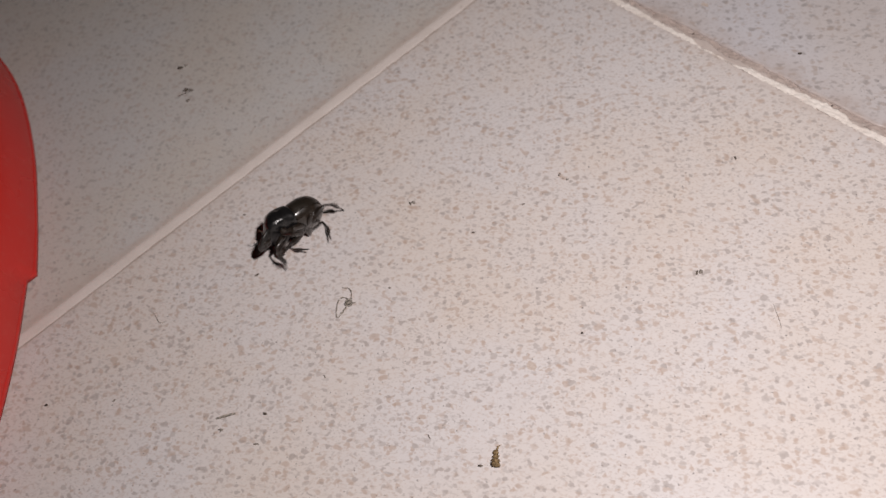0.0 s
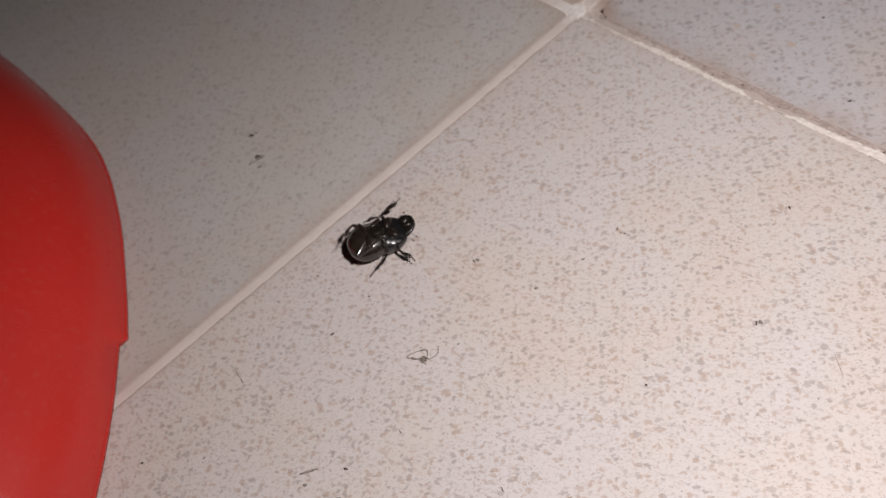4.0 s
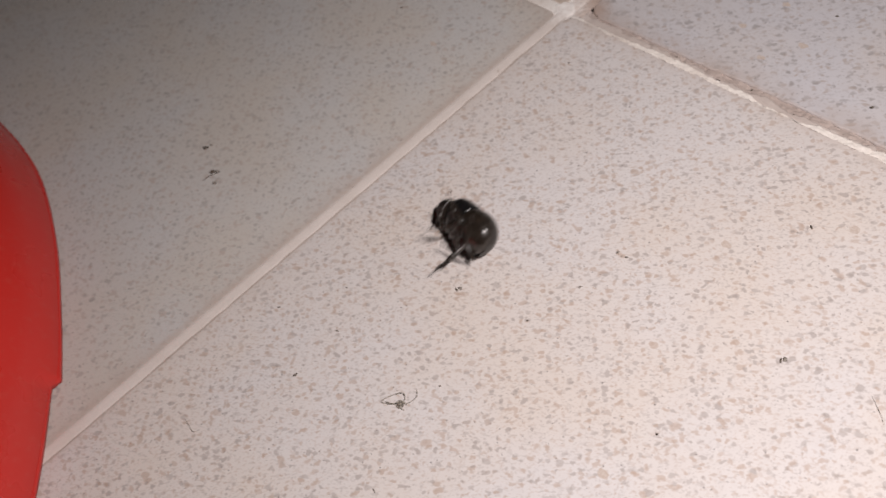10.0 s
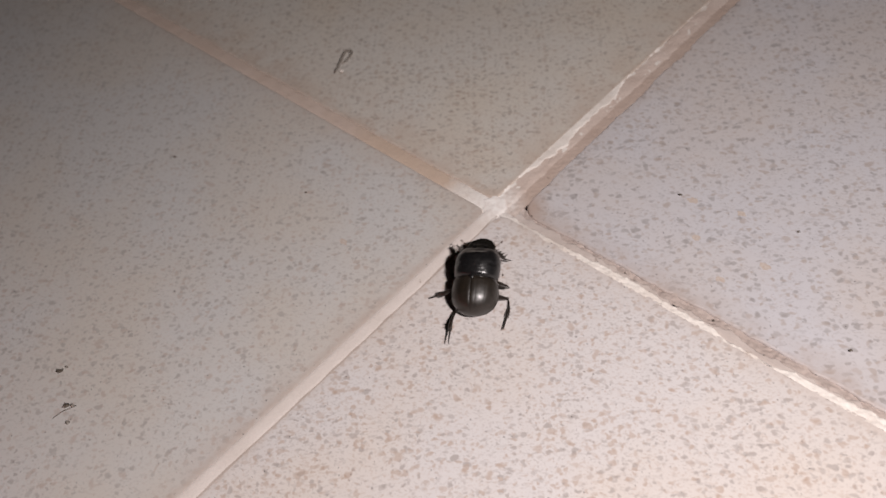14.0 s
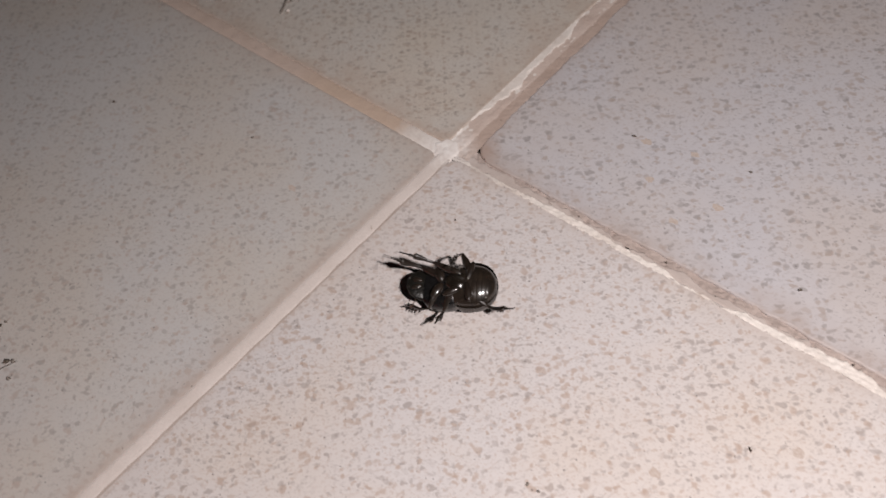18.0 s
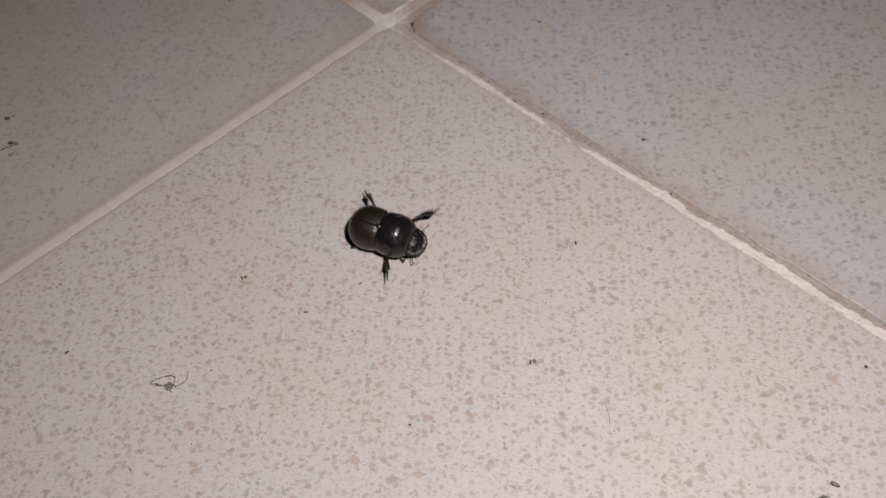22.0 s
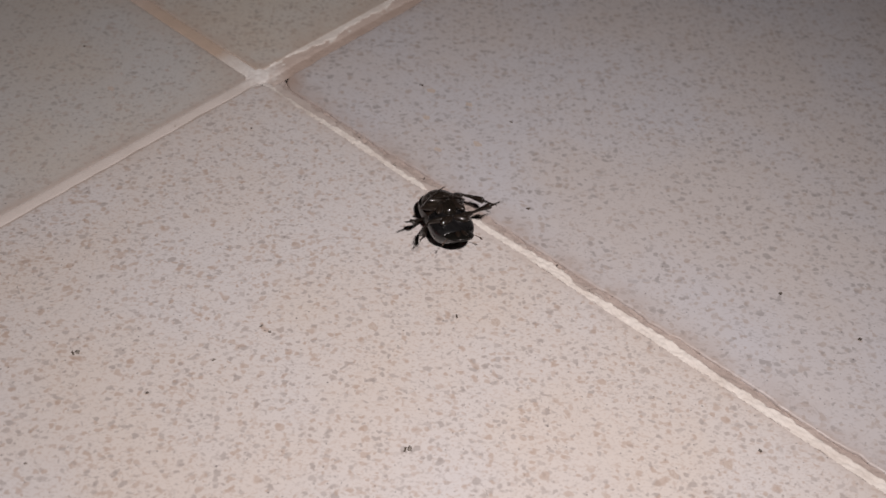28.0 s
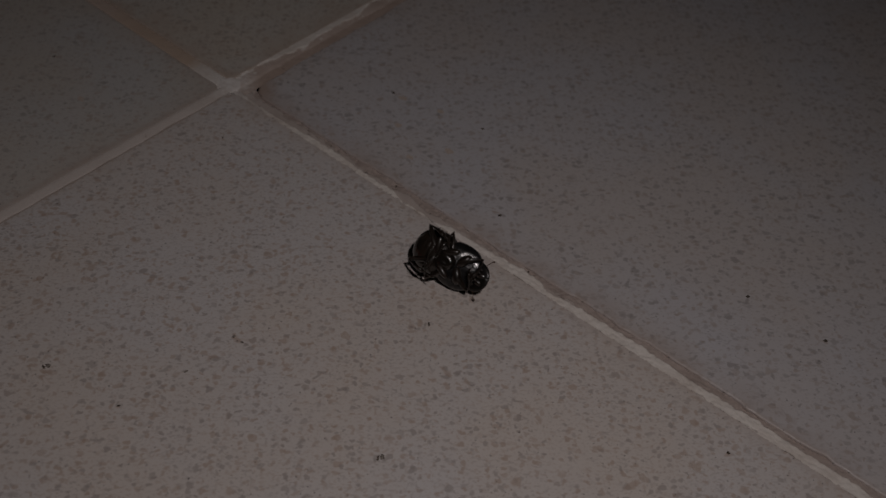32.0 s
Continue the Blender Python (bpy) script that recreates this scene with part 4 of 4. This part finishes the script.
# ---- movement ----
def motions():
    rows = [
        (0.00, 0.0258, -0.0972, 0.0053, 77, -15, -90),
        (0.20, 0.0267, -0.0956, 0.0053, 46, -14, -104),
        (0.40, 0.0314, -0.0940, 0.0039, 17, -4, -51),
        (0.60, 0.0272, -0.0957, 0.0054, 57, -10, -68),
        (0.80, 0.0306, -0.0998, 0.0048, 63, -8, -36),
        (1.00, 0.0336, -0.1013, 0.0048, 50, 7, -14),
        (1.20, 0.0300, -0.0986, 0.0040, 15, -6, -8),
        (1.40, 0.0320, -0.1020, 0.0039, -3, -5, 1),
        (1.60, 0.0328, -0.1038, 0.0036, -3, -1, 13),
        (1.70, 0.0283, -0.0986, 0.0048, -60, -8, 24),
        (1.80, 0.0239, -0.0934, 0.0046, -129, -4, 36),
        (2.00, 0.0203, -0.0915, 0.0041, -200, -3, 36),
        (2.20, 0.0204, -0.0934, 0.0042, -193, 0, 1),
        (2.40, 0.0202, -0.0916, 0.0046, -187, -12, -25),
        (2.60, 0.0184, -0.0911, 0.0044, -180, 6, 15),
        (2.80, 0.0158, -0.0900, 0.0045, -173, 10, 80),
        (3.00, 0.0179, -0.0886, 0.0045, -166, 13, 99),
        (3.20, 0.0183, -0.0887, 0.0046, -169, 12, 93),
        (3.40, 0.0177, -0.0880, 0.0045, -172, 11, 90),
        (3.60, 0.0177, -0.0879, 0.0045, -174, 10, 93),
        (3.80, 0.0184, -0.0867, 0.0044, -177, 9, 83),
        (4.00, 0.0179, -0.0869, 0.0045, -179, 8, 71),
        (4.20, 0.0178, -0.0860, 0.0043, -179, 6, 56),
        (4.40, 0.0179, -0.0854, 0.0043, -179, 4, 89),
        (4.50, 0.0176, -0.0831, 0.0043, -179, 3, 85),
        (5.00, 0.0258, -0.0869, 0.0041, 166, -2, 81),
        (5.20, 0.0293, -0.0872, 0.0047, 129, -6, 86),
        (5.40, 0.0326, -0.0874, 0.0050, 91, -5, 91),
        (5.60, 0.0351, -0.0871, 0.0053, 54, -10, 99),
        (5.80, 0.0377, -0.0867, 0.0042, 16, -9, 108),
        (6.20, 0.0392, -0.0873, 0.0043, 1, -13, 124),
        (6.50, 0.0385, -0.0873, 0.0045, 1, -16, 123),
        (6.70, 0.0395, -0.0856, 0.0047, 0, -17, 107),
        (6.90, 0.0339, -0.0818, 0.0048, 0, -19, 96),
        (7.00, 0.0350, -0.0847, 0.0052, -22, -20, 121),
        (7.20, 0.0341, -0.0849, 0.0050, -10, -22, 65),
        (7.40, 0.0335, -0.0924, 0.0046, 10, -16, 62),
        (7.60, 0.0358, -0.0869, 0.0053, -1, -26, 51),
        (7.80, 0.0312, -0.0884, 0.0054, -6, -28, 66),
        (8.00, 0.0334, -0.0865, 0.0057, 13, -30, 62),
        (8.20, 0.0309, -0.0840, 0.0059, -18, -33, 81),
        (8.40, 0.0280, -0.0776, 0.0060, -14, -36, 70),
        (8.60, 0.0308, -0.0765, 0.0061, 5, -38, 67),
        (8.80, 0.0338, -0.0730, 0.0064, 19, -41, 85),
        (9.00, 0.0311, -0.0755, 0.0067, 6, -44, 113),
        (9.20, 0.0305, -0.0774, 0.0063, 19, -40, 106),
        (9.40, 0.0348, -0.0776, 0.0063, 36, -36, 99),
        (9.60, 0.0282, -0.0773, 0.0042, 11, -10, 120),
        (9.80, 0.0241, -0.0738, 0.0063, 13, 27, 146),
        (9.90, 0.0245, -0.0716, 0.0069, 24, 30, 149),
        (10.00, 0.0319, -0.0647, 0.0048, 130, 11, 173),
        (10.05, 0.0293, -0.0581, 0.0045, 151, 6, -142),
        (10.10, 0.0268, -0.0516, 0.0046, 160, -10, -104),
        (10.20, 0.0346, -0.0468, 0.0051, 219, -15, -74),
        (10.40, 0.0329, -0.0458, 0.0046, 208, -7, -60),
        (10.60, 0.0339, -0.0476, 0.0042, 197, 1, -90),
        (10.80, 0.0344, -0.0519, 0.0044, 186, 9, -67),
        (11.00, 0.0343, -0.0553, 0.0043, 175, -8, -50),
        (11.20, 0.0356, -0.0568, 0.0045, 178, -10, -48),
        (11.40, 0.0428, -0.0595, 0.0043, 181, 4, -70),
        (11.50, 0.0429, -0.0586, 0.0053, -126, 21, -30),
        (11.60, 0.0430, -0.0575, 0.0047, -71, -2, 9),
        (11.80, 0.0468, -0.0465, 0.0047, -33, -9, 21),
        (11.90, 0.0414, -0.0397, 0.0052, -77, -12, 29),
        (11.95, 0.0369, -0.0386, 0.0041, -32, 0, 75),
        (12.00, 0.0323, -0.0376, 0.0057, 10, -23, 117),
        (12.05, 0.0292, -0.0357, 0.0067, -80, -43, 147),
        (12.10, 0.0260, -0.0338, 0.0042, -172, -5, 169),
        (12.20, 0.0245, -0.0355, 0.0042, -177, -5, 166),
        (12.40, 0.0203, -0.0328, 0.0042, 178, -5, 163),
        (12.45, 0.0264, -0.0332, 0.0048, 136, 9, 129),
        (12.50, 0.0325, -0.0336, 0.0054, 99, -15, 94),
        (12.55, 0.0306, -0.0292, 0.0056, 54, -15, 94),
        (12.60, 0.0287, -0.0249, 0.0046, 8, -15, 93),
        (12.80, 0.0239, -0.0222, 0.0046, -12, -15, 95),
        (13.00, 0.0227, -0.0180, 0.0045, 7, -15, 102),
        (13.20, 0.0195, -0.0146, 0.0046, 5, -16, 98),
        (13.40, 0.0196, -0.0193, 0.0046, 2, -17, 129),
        (13.60, 0.0252, -0.0164, 0.0047, 0, -18, 111),
        (13.80, 0.0159, -0.0240, 0.0048, -8, -19, 130),
        (14.00, 0.0127, -0.0208, 0.0049, -6, -20, 122),
        (14.20, 0.0190, -0.0189, 0.0048, 3, -20, 110),
        (14.40, 0.0072, -0.0170, 0.0041, -5, -9, 119),
        (14.50, 0.0068, -0.0139, 0.0055, -5, 21, 116),
        (15.00, 0.0007, -0.0094, 0.0047, -3, -18, 109),
        (15.60, -0.0021, -0.0146, 0.0046, -2, -17, 106),
        (16.10, -0.0055, -0.0174, 0.0046, -1, -16, 110),
        (16.50, -0.0068, -0.0237, 0.0052, -10, -15, 112),
        (16.60, 0.0031, -0.0217, 0.0052, -12, -18, 96),
        (16.65, 0.0146, -0.0237, 0.0047, -84, 2, 70),
        (16.70, 0.0262, -0.0256, 0.0047, -115, -4, 44),
        (16.90, 0.0223, -0.0259, 0.0044, -144, -2, 23),
        (17.00, 0.0192, -0.0256, 0.0042, -151, 3, 17),
        (17.20, 0.0265, -0.0240, 0.0043, -158, 4, 26),
        (17.40, 0.0240, -0.0249, 0.0043, -166, 5, -34),
        (17.60, 0.0236, -0.0254, 0.0043, 187, 5, -60),
        (17.80, 0.0246, -0.0262, 0.0044, 179, 6, -100),
        (18.00, 0.0261, -0.0281, 0.0042, 172, 7, -149),
        (18.10, 0.0260, -0.0293, 0.0051, 131, -14, -102),
        (18.20, 0.0258, -0.0306, 0.0048, 89, 4, -55),
        (18.30, 0.0311, -0.0289, 0.0049, 48, -4, -42),
        (18.40, 0.0364, -0.0273, 0.0036, 4, 0, -29),
        (18.60, 0.0393, -0.0311, 0.0037, -2, -2, -7),
        (18.80, 0.0385, -0.0353, 0.0038, 0, -5, -8),
        (19.00, 0.0375, -0.0293, 0.0051, -38, -8, 19),
        (19.20, 0.0389, -0.0328, 0.0041, 7, -9, -12),
        (19.40, 0.0405, -0.0375, 0.0043, 12, -11, -17),
        (19.60, 0.0427, -0.0380, 0.0045, 16, -12, 0),
        (19.80, 0.0480, -0.0382, 0.0045, 11, -14, 15),
        (20.00, 0.0475, -0.0395, 0.0054, 5, -27, 6),
        (20.20, 0.0484, -0.0378, 0.0046, 6, -16, 16),
        (20.40, 0.0453, -0.0352, 0.0050, -28, -16, 58),
        (20.60, 0.0473, -0.0364, 0.0046, 3, -16, 25),
        (20.80, 0.0482, -0.0310, 0.0053, -40, -17, 19),
        (21.00, 0.0536, -0.0286, 0.0059, -38, -32, 24),
        (21.10, 0.0549, -0.0337, 0.0056, -7, -30, -9),
        (21.20, 0.0562, -0.0388, 0.0045, 17, -13, -38),
        (21.40, 0.0551, -0.0412, 0.0042, 10, -10, -7),
        (21.60, 0.0551, -0.0381, 0.0040, -11, -6, 9),
        (21.80, 0.0597, -0.0414, 0.0039, 17, -3, -22),
        (22.00, 0.0527, -0.0493, 0.0039, 20, 1, 22),
        (22.20, 0.0515, -0.0410, 0.0036, -5, 0, 24),
        (22.40, 0.0536, -0.0367, 0.0040, -24, -2, 49),
        (22.60, 0.0534, -0.0307, 0.0041, -24, -3, 38),
        (22.80, 0.0544, -0.0393, 0.0041, 22, -5, 30),
        (23.00, 0.0550, -0.0378, 0.0047, 27, -6, -10),
        (23.20, 0.0576, -0.0336, 0.0039, -14, -3, 2),
        (23.40, 0.0541, -0.0315, 0.0037, -10, 0, 17),
        (23.60, 0.0577, -0.0296, 0.0042, -37, 3, 31),
        (23.80, 0.0548, -0.0281, 0.0049, -33, 14, 31),
        (24.00, 0.0583, -0.0303, 0.0042, -24, 9, 10),
        (24.20, 0.0545, -0.0366, 0.0051, -11, 18, 20),
        (24.40, 0.0572, -0.0364, 0.0034, -3, 4, -2),
        (24.60, 0.0593, -0.0353, 0.0038, -19, 1, 32),
        (24.80, 0.0606, -0.0366, 0.0038, -16, -1, 19),
        (25.00, 0.0605, -0.0329, 0.0050, -33, -4, 23),
        (25.05, 0.0593, -0.0277, 0.0048, -68, -7, 31),
        (25.10, 0.0582, -0.0224, 0.0047, -108, -1, 40),
        (25.15, 0.0585, -0.0199, 0.0044, -145, 2, 31),
        (25.20, 0.0589, -0.0174, 0.0041, 177, -1, 21),
        (25.40, 0.0614, -0.0148, 0.0041, -178, -1, 30),
        (25.50, 0.0611, -0.0138, 0.0041, -179, 0, 42),
        (26.20, 0.0572, -0.0094, 0.0042, -178, 2, 27),
        (26.90, 0.0605, -0.0057, 0.0043, -181, 5, 15),
        (27.50, 0.0649, -0.0062, 0.0044, 176, 8, 19),
        (27.70, 0.0644, -0.0063, 0.0044, 175, 9, 11),
        (27.90, 0.0648, -0.0076, 0.0041, 174, -2, -39),
        (28.00, 0.0654, -0.0071, 0.0040, 174, -4, -28),
        (28.20, 0.0646, -0.0080, 0.0041, 180, -2, -27),
        (28.40, 0.0651, -0.0077, 0.0041, 186, -2, -23),
        (28.60, 0.0669, -0.0073, 0.0042, 193, 0, 18),
        (28.80, 0.0661, -0.0083, 0.0045, 199, 10, 19),
        (29.00, 0.0663, -0.0088, 0.0041, 205, -2, 0),
        (29.20, 0.0679, -0.0090, 0.0046, 209, 10, -10),
        (29.40, 0.0676, -0.0066, 0.0046, 213, 9, 22),
        (29.60, 0.0684, -0.0091, 0.0047, 217, 9, -3),
        (29.80, 0.0674, -0.0093, 0.0045, 221, -4, 7),
        (30.00, 0.0685, -0.0089, 0.0042, 225, -4, 10),
        (30.30, 0.0681, -0.0111, 0.0050, 218, -13, -15),
        (30.60, 0.0700, -0.0110, 0.0051, 211, -16, 6),
        (31.00, 0.0696, -0.0099, 0.0048, 202, -17, 2),
        (31.50, 0.0718, -0.0103, 0.0045, 213, -5, -15),
        (32.00, 0.0762, -0.0108, 0.0045, 225, 7, 10),
    ]
    walk(BEETLE, [(t, pose(x, y, z, rx, ry, rz)) for t, x, y, z, rx, ry, rz in rows])
    # each leg: seconds, swing, lift and twist at the hip, bend at the knee (degrees)
    leg_rows = {
        (0, 1): (
            (0, -95, -29, -64, 84), (1, 0, -10, -102, 53), (2, 8, 52, -79, 77), (3, 60, 43, -43, 67), (4, 5, 43, -40, 54), (7, -35, -5, -30, 126),
            (8, -8, 39, 3, 67), (9, -22, -5, -30, 150), (10, -61, 14, -65, 135), (11, -17, 18, -69, 61), (12, -1, 23, -63, 87), (13, -30, -5, -30, 147),
            (14, -48, 34, 0, 85), (17, -45, 14, -65, 142), (18, -67, -3, -28, 45), (19, -18, -5, -30, 137), (20, -24, -5, -30, 150), (21, -53, 56, -99, 62),
            (22, -21, 10, -28, 42), (23, -40, -6, -35, 86), (24, -40, 9, -58, 152), (25, -17, -8, -35, 133), (28, 16, 15, -82, 76), (29, 7, 13, -56, 83),
            (30, 52, -10, -44, 107), (31, -52, 14, -65, 150), (32, -59, 14, -65, 138),
        ),
        (0, -1): (
            (0, -33, -5, -30, 148), (1, -41, 33, -65, 43), (2, 28, 12, -62, 107), (3, -32, 11, -52, 110), (4, 6, 13, -63, 103), (7, 18, -8, -34, 47),
            (8, -5, -24, -10, 119), (9, -56, -21, 14, 115), (10, -52, 14, -65, 129), (11, 4, 12, -60, 69), (12, -15, -5, -30, 145), (13, 14, 25, -63, 111),
            (14, -87, 22, 40, 117), (17, -21, 22, -71, 91), (18, -23, 19, -104, 79), (19, -86, -8, -3, 85), (20, -27, -20, -40, 57), (21, -93, -17, 0, 86),
            (22, -39, -1, -52, 151), (23, -27, 53, -71, 74), (24, -38, -20, -75, 29), (25, -95, 1, 10, 83), (28, 22, 5, -42, 70), (29, -23, 36, -56, 88),
            (30, -48, 49, -28, 84), (31, -43, 14, -65, 135), (32, -55, 14, -65, 127),
        ),
        (1, 1): (
            (0, -81, -2, 48, 104), (1, -29, 24, 10, 90), (2, 38, 12, 60, 129), (3, -8, 66, 70, 69), (4, -2, 41, 51, 63), (7, 25, 85, -10, 35),
            (8, 29, 44, -50, 13), (9, -17, 71, 0, 79), (10, 100, -43, 36, 97), (11, -22, 22, -101, 78), (12, -5, -5, 0, 145), (13, -11, 29, -35, 60),
            (14, 43, 30, -33, 55), (17, 6, 46, -48, 96), (18, -67, -10, -38, 23), (19, 13, 13, -4, 153), (20, 5, 42, 74, 44), (21, 5, -5, 0, 128),
            (22, 16, -33, -8, 155), (23, 8, 59, 49, 90), (24, 25, 8, 48, 151), (25, 1, 11, -12, 154), (28, 31, 12, 60, 128), (29, 31, 12, 60, 140),
            (30, 45, 12, 60, 150), (31, 26, 12, 60, 137), (32, 37, 12, 60, 129),
        ),
        (1, -1): (
            (0, -20, 11, 0, 140), (1, 37, 14, 23, 143), (2, 25, 12, 60, 141), (3, 41, 12, 60, 150), (4, -25, 25, 60, 151), (7, 3, 19, 48, 65),
            (8, -33, 23, 98, 108), (9, 8, 13, 83, 87), (10, 27, 12, 60, 150), (11, 37, 12, 60, 143), (12, 19, 41, 2, 71), (13, 29, 36, -57, 29),
            (14, 12, -6, -1, 150), (17, 27, 19, 12, 102), (18, -26, 33, 18, 80), (19, -47, 5, -58, 124), (20, 15, -7, -2, 139), (21, -58, -20, -40, 131),
            (22, -37, 35, 31, 11), (23, -27, 44, 39, 4), (24, -8, 22, 38, 53), (25, -40, 2, 4, 65), (28, 45, 12, 60, 144), (29, -34, 21, -77, 44),
            (30, -71, 17, 98, 0), (31, 43, 12, 60, 131), (32, 25, 12, 60, 149),
        ),
        (2, 1): (
            (0, 54, 2, 88, 79), (1, -9, 28, 77, 85), (2, -43, 57, 36, 71), (3, 51, 14, -55, 150), (4, 52, 14, -55, 134), (7, 48, 28, 72, 28),
            (8, 35, -11, 12, 151), (9, 67, 28, 100, 19), (10, 125, -29, 63, 51), (11, 56, 14, -55, 141), (12, 39, 34, 102, 24), (13, 28, 11, 121, 70),
            (14, 60, 22, 101, 26), (17, 12, 53, -10, 129), (18, -26, 1, -29, 126), (19, 44, 12, 39, 143), (20, 22, -13, 10, 155), (21, 44, 28, 27, 152),
            (22, 27, 28, 22, 70), (23, 27, -25, 23, 155), (24, 37, -4, 33, 149), (25, 26, 10, 33, 151), (28, -21, 49, -13, 73), (29, 47, 49, -40, 124),
            (30, 35, 31, -22, 126), (31, 47, 14, -55, 129), (32, 65, 14, -55, 147),
        ),
        (2, -1): (
            (0, 68, 10, 20, 126), (1, 34, 7, 20, 143), (2, 14, 8, 55, 135), (3, -17, 38, 90, 125), (4, 20, 20, 71, 132), (7, 2, 36, 91, 129),
            (8, -3, 42, 76, 51), (9, -5, -41, 120, 128), (10, 47, 14, -55, 138), (11, 1, 31, -29, 118), (12, 22, -7, 18, 154), (13, 63, 25, 61, 37),
            (14, -6, -28, 111, 100), (17, 63, 14, -55, 145), (18, 54, 28, 11, 63), (19, 20, 9, -42, 37), (20, -37, 26, 88, 90), (21, 27, 5, -66, 79),
            (22, 44, 4, 63, 138), (23, -46, 30, 96, 88), (24, -30, 30, 63, 50), (25, 11, 13, 28, 84), (28, 25, 18, -77, 76), (29, 46, 14, -55, 129),
            (30, -37, 21, -3, 76), (31, 56, 14, -55, 149), (32, 49, 14, -55, 141),
        ),
    }
    for n, (which, side, leg, lower) in enumerate(BEETLE_LEGS):
        name, hip, thigh, shin, foot, angle = LEGS[which]
        at = Vector((hip[0], side * hip[1], hip[2])) * MB
        knee = Vector((0, side * thigh, 0)) * MB
        ankle = Vector((0, side * shin, 0)) * MB
        toe = ankle + Matrix.Rotation(radians(-side * angle), 3, "X") @ Vector((0, side * foot, 0)) * MB
        keys = np.array(leg_rows[which, side], float)
        upper_rows, lower_rows = [], []
        for t, x, y, z, rx, ry, rz in rows:
            body = pose(x, y, z, rx, ry, rz)
            swing, lift, twist, bend = (float(np.interp(t, keys[:, 0], keys[:, k])) for k in (1, 2, 3, 4))
            # scrabbling between the known stances
            free = min(1.0, 2.5 * float(np.min(np.abs(keys[:, 0] - t))))
            phase = 7.3 * t + n * 2.1
            swing += free * (16 * math.sin(phase) + 6 * math.sin(2.7 * phase + n))
            lift += free * 7 * math.sin(1.3 * phase + 1.0 + n)
            bend = max(4.0, bend + free * 16 * math.sin(1.9 * phase + 2 * n))
            # feet and knees stay above the tiles
            for k in range(60):
                m = body @ Matrix.Translation(at) @ pose(0, 0, 0, side * lift, 0, side * swing) @ pose(0, 0, 0, 0, twist, 0)
                fold = Matrix.Translation(knee) @ pose(0, 0, 0, -side * bend, 0, 0)
                low = min((m @ p).z for p in (knee, fold @ ankle, fold @ toe))
                if free == 0 or low > 0.00012 or k == 59:
                    break
                if body[2][2] > 0:
                    lift += 2.5
                else:
                    lift += 2.5 if lift < 60 else 0
                    bend += 2.0 if bend < 130 else 0
            upper_rows.append((t, Matrix.Translation(at) @ pose(0, 0, 0, side * lift, 0, side * swing) @ pose(0, 0, 0, 0, twist, 0)))
            lower_rows.append((t, fold))
        walk(leg, upper_rows)
        walk(lower, lower_rows)
    walk(LINT_THING, LINT_ROWS)


motions()
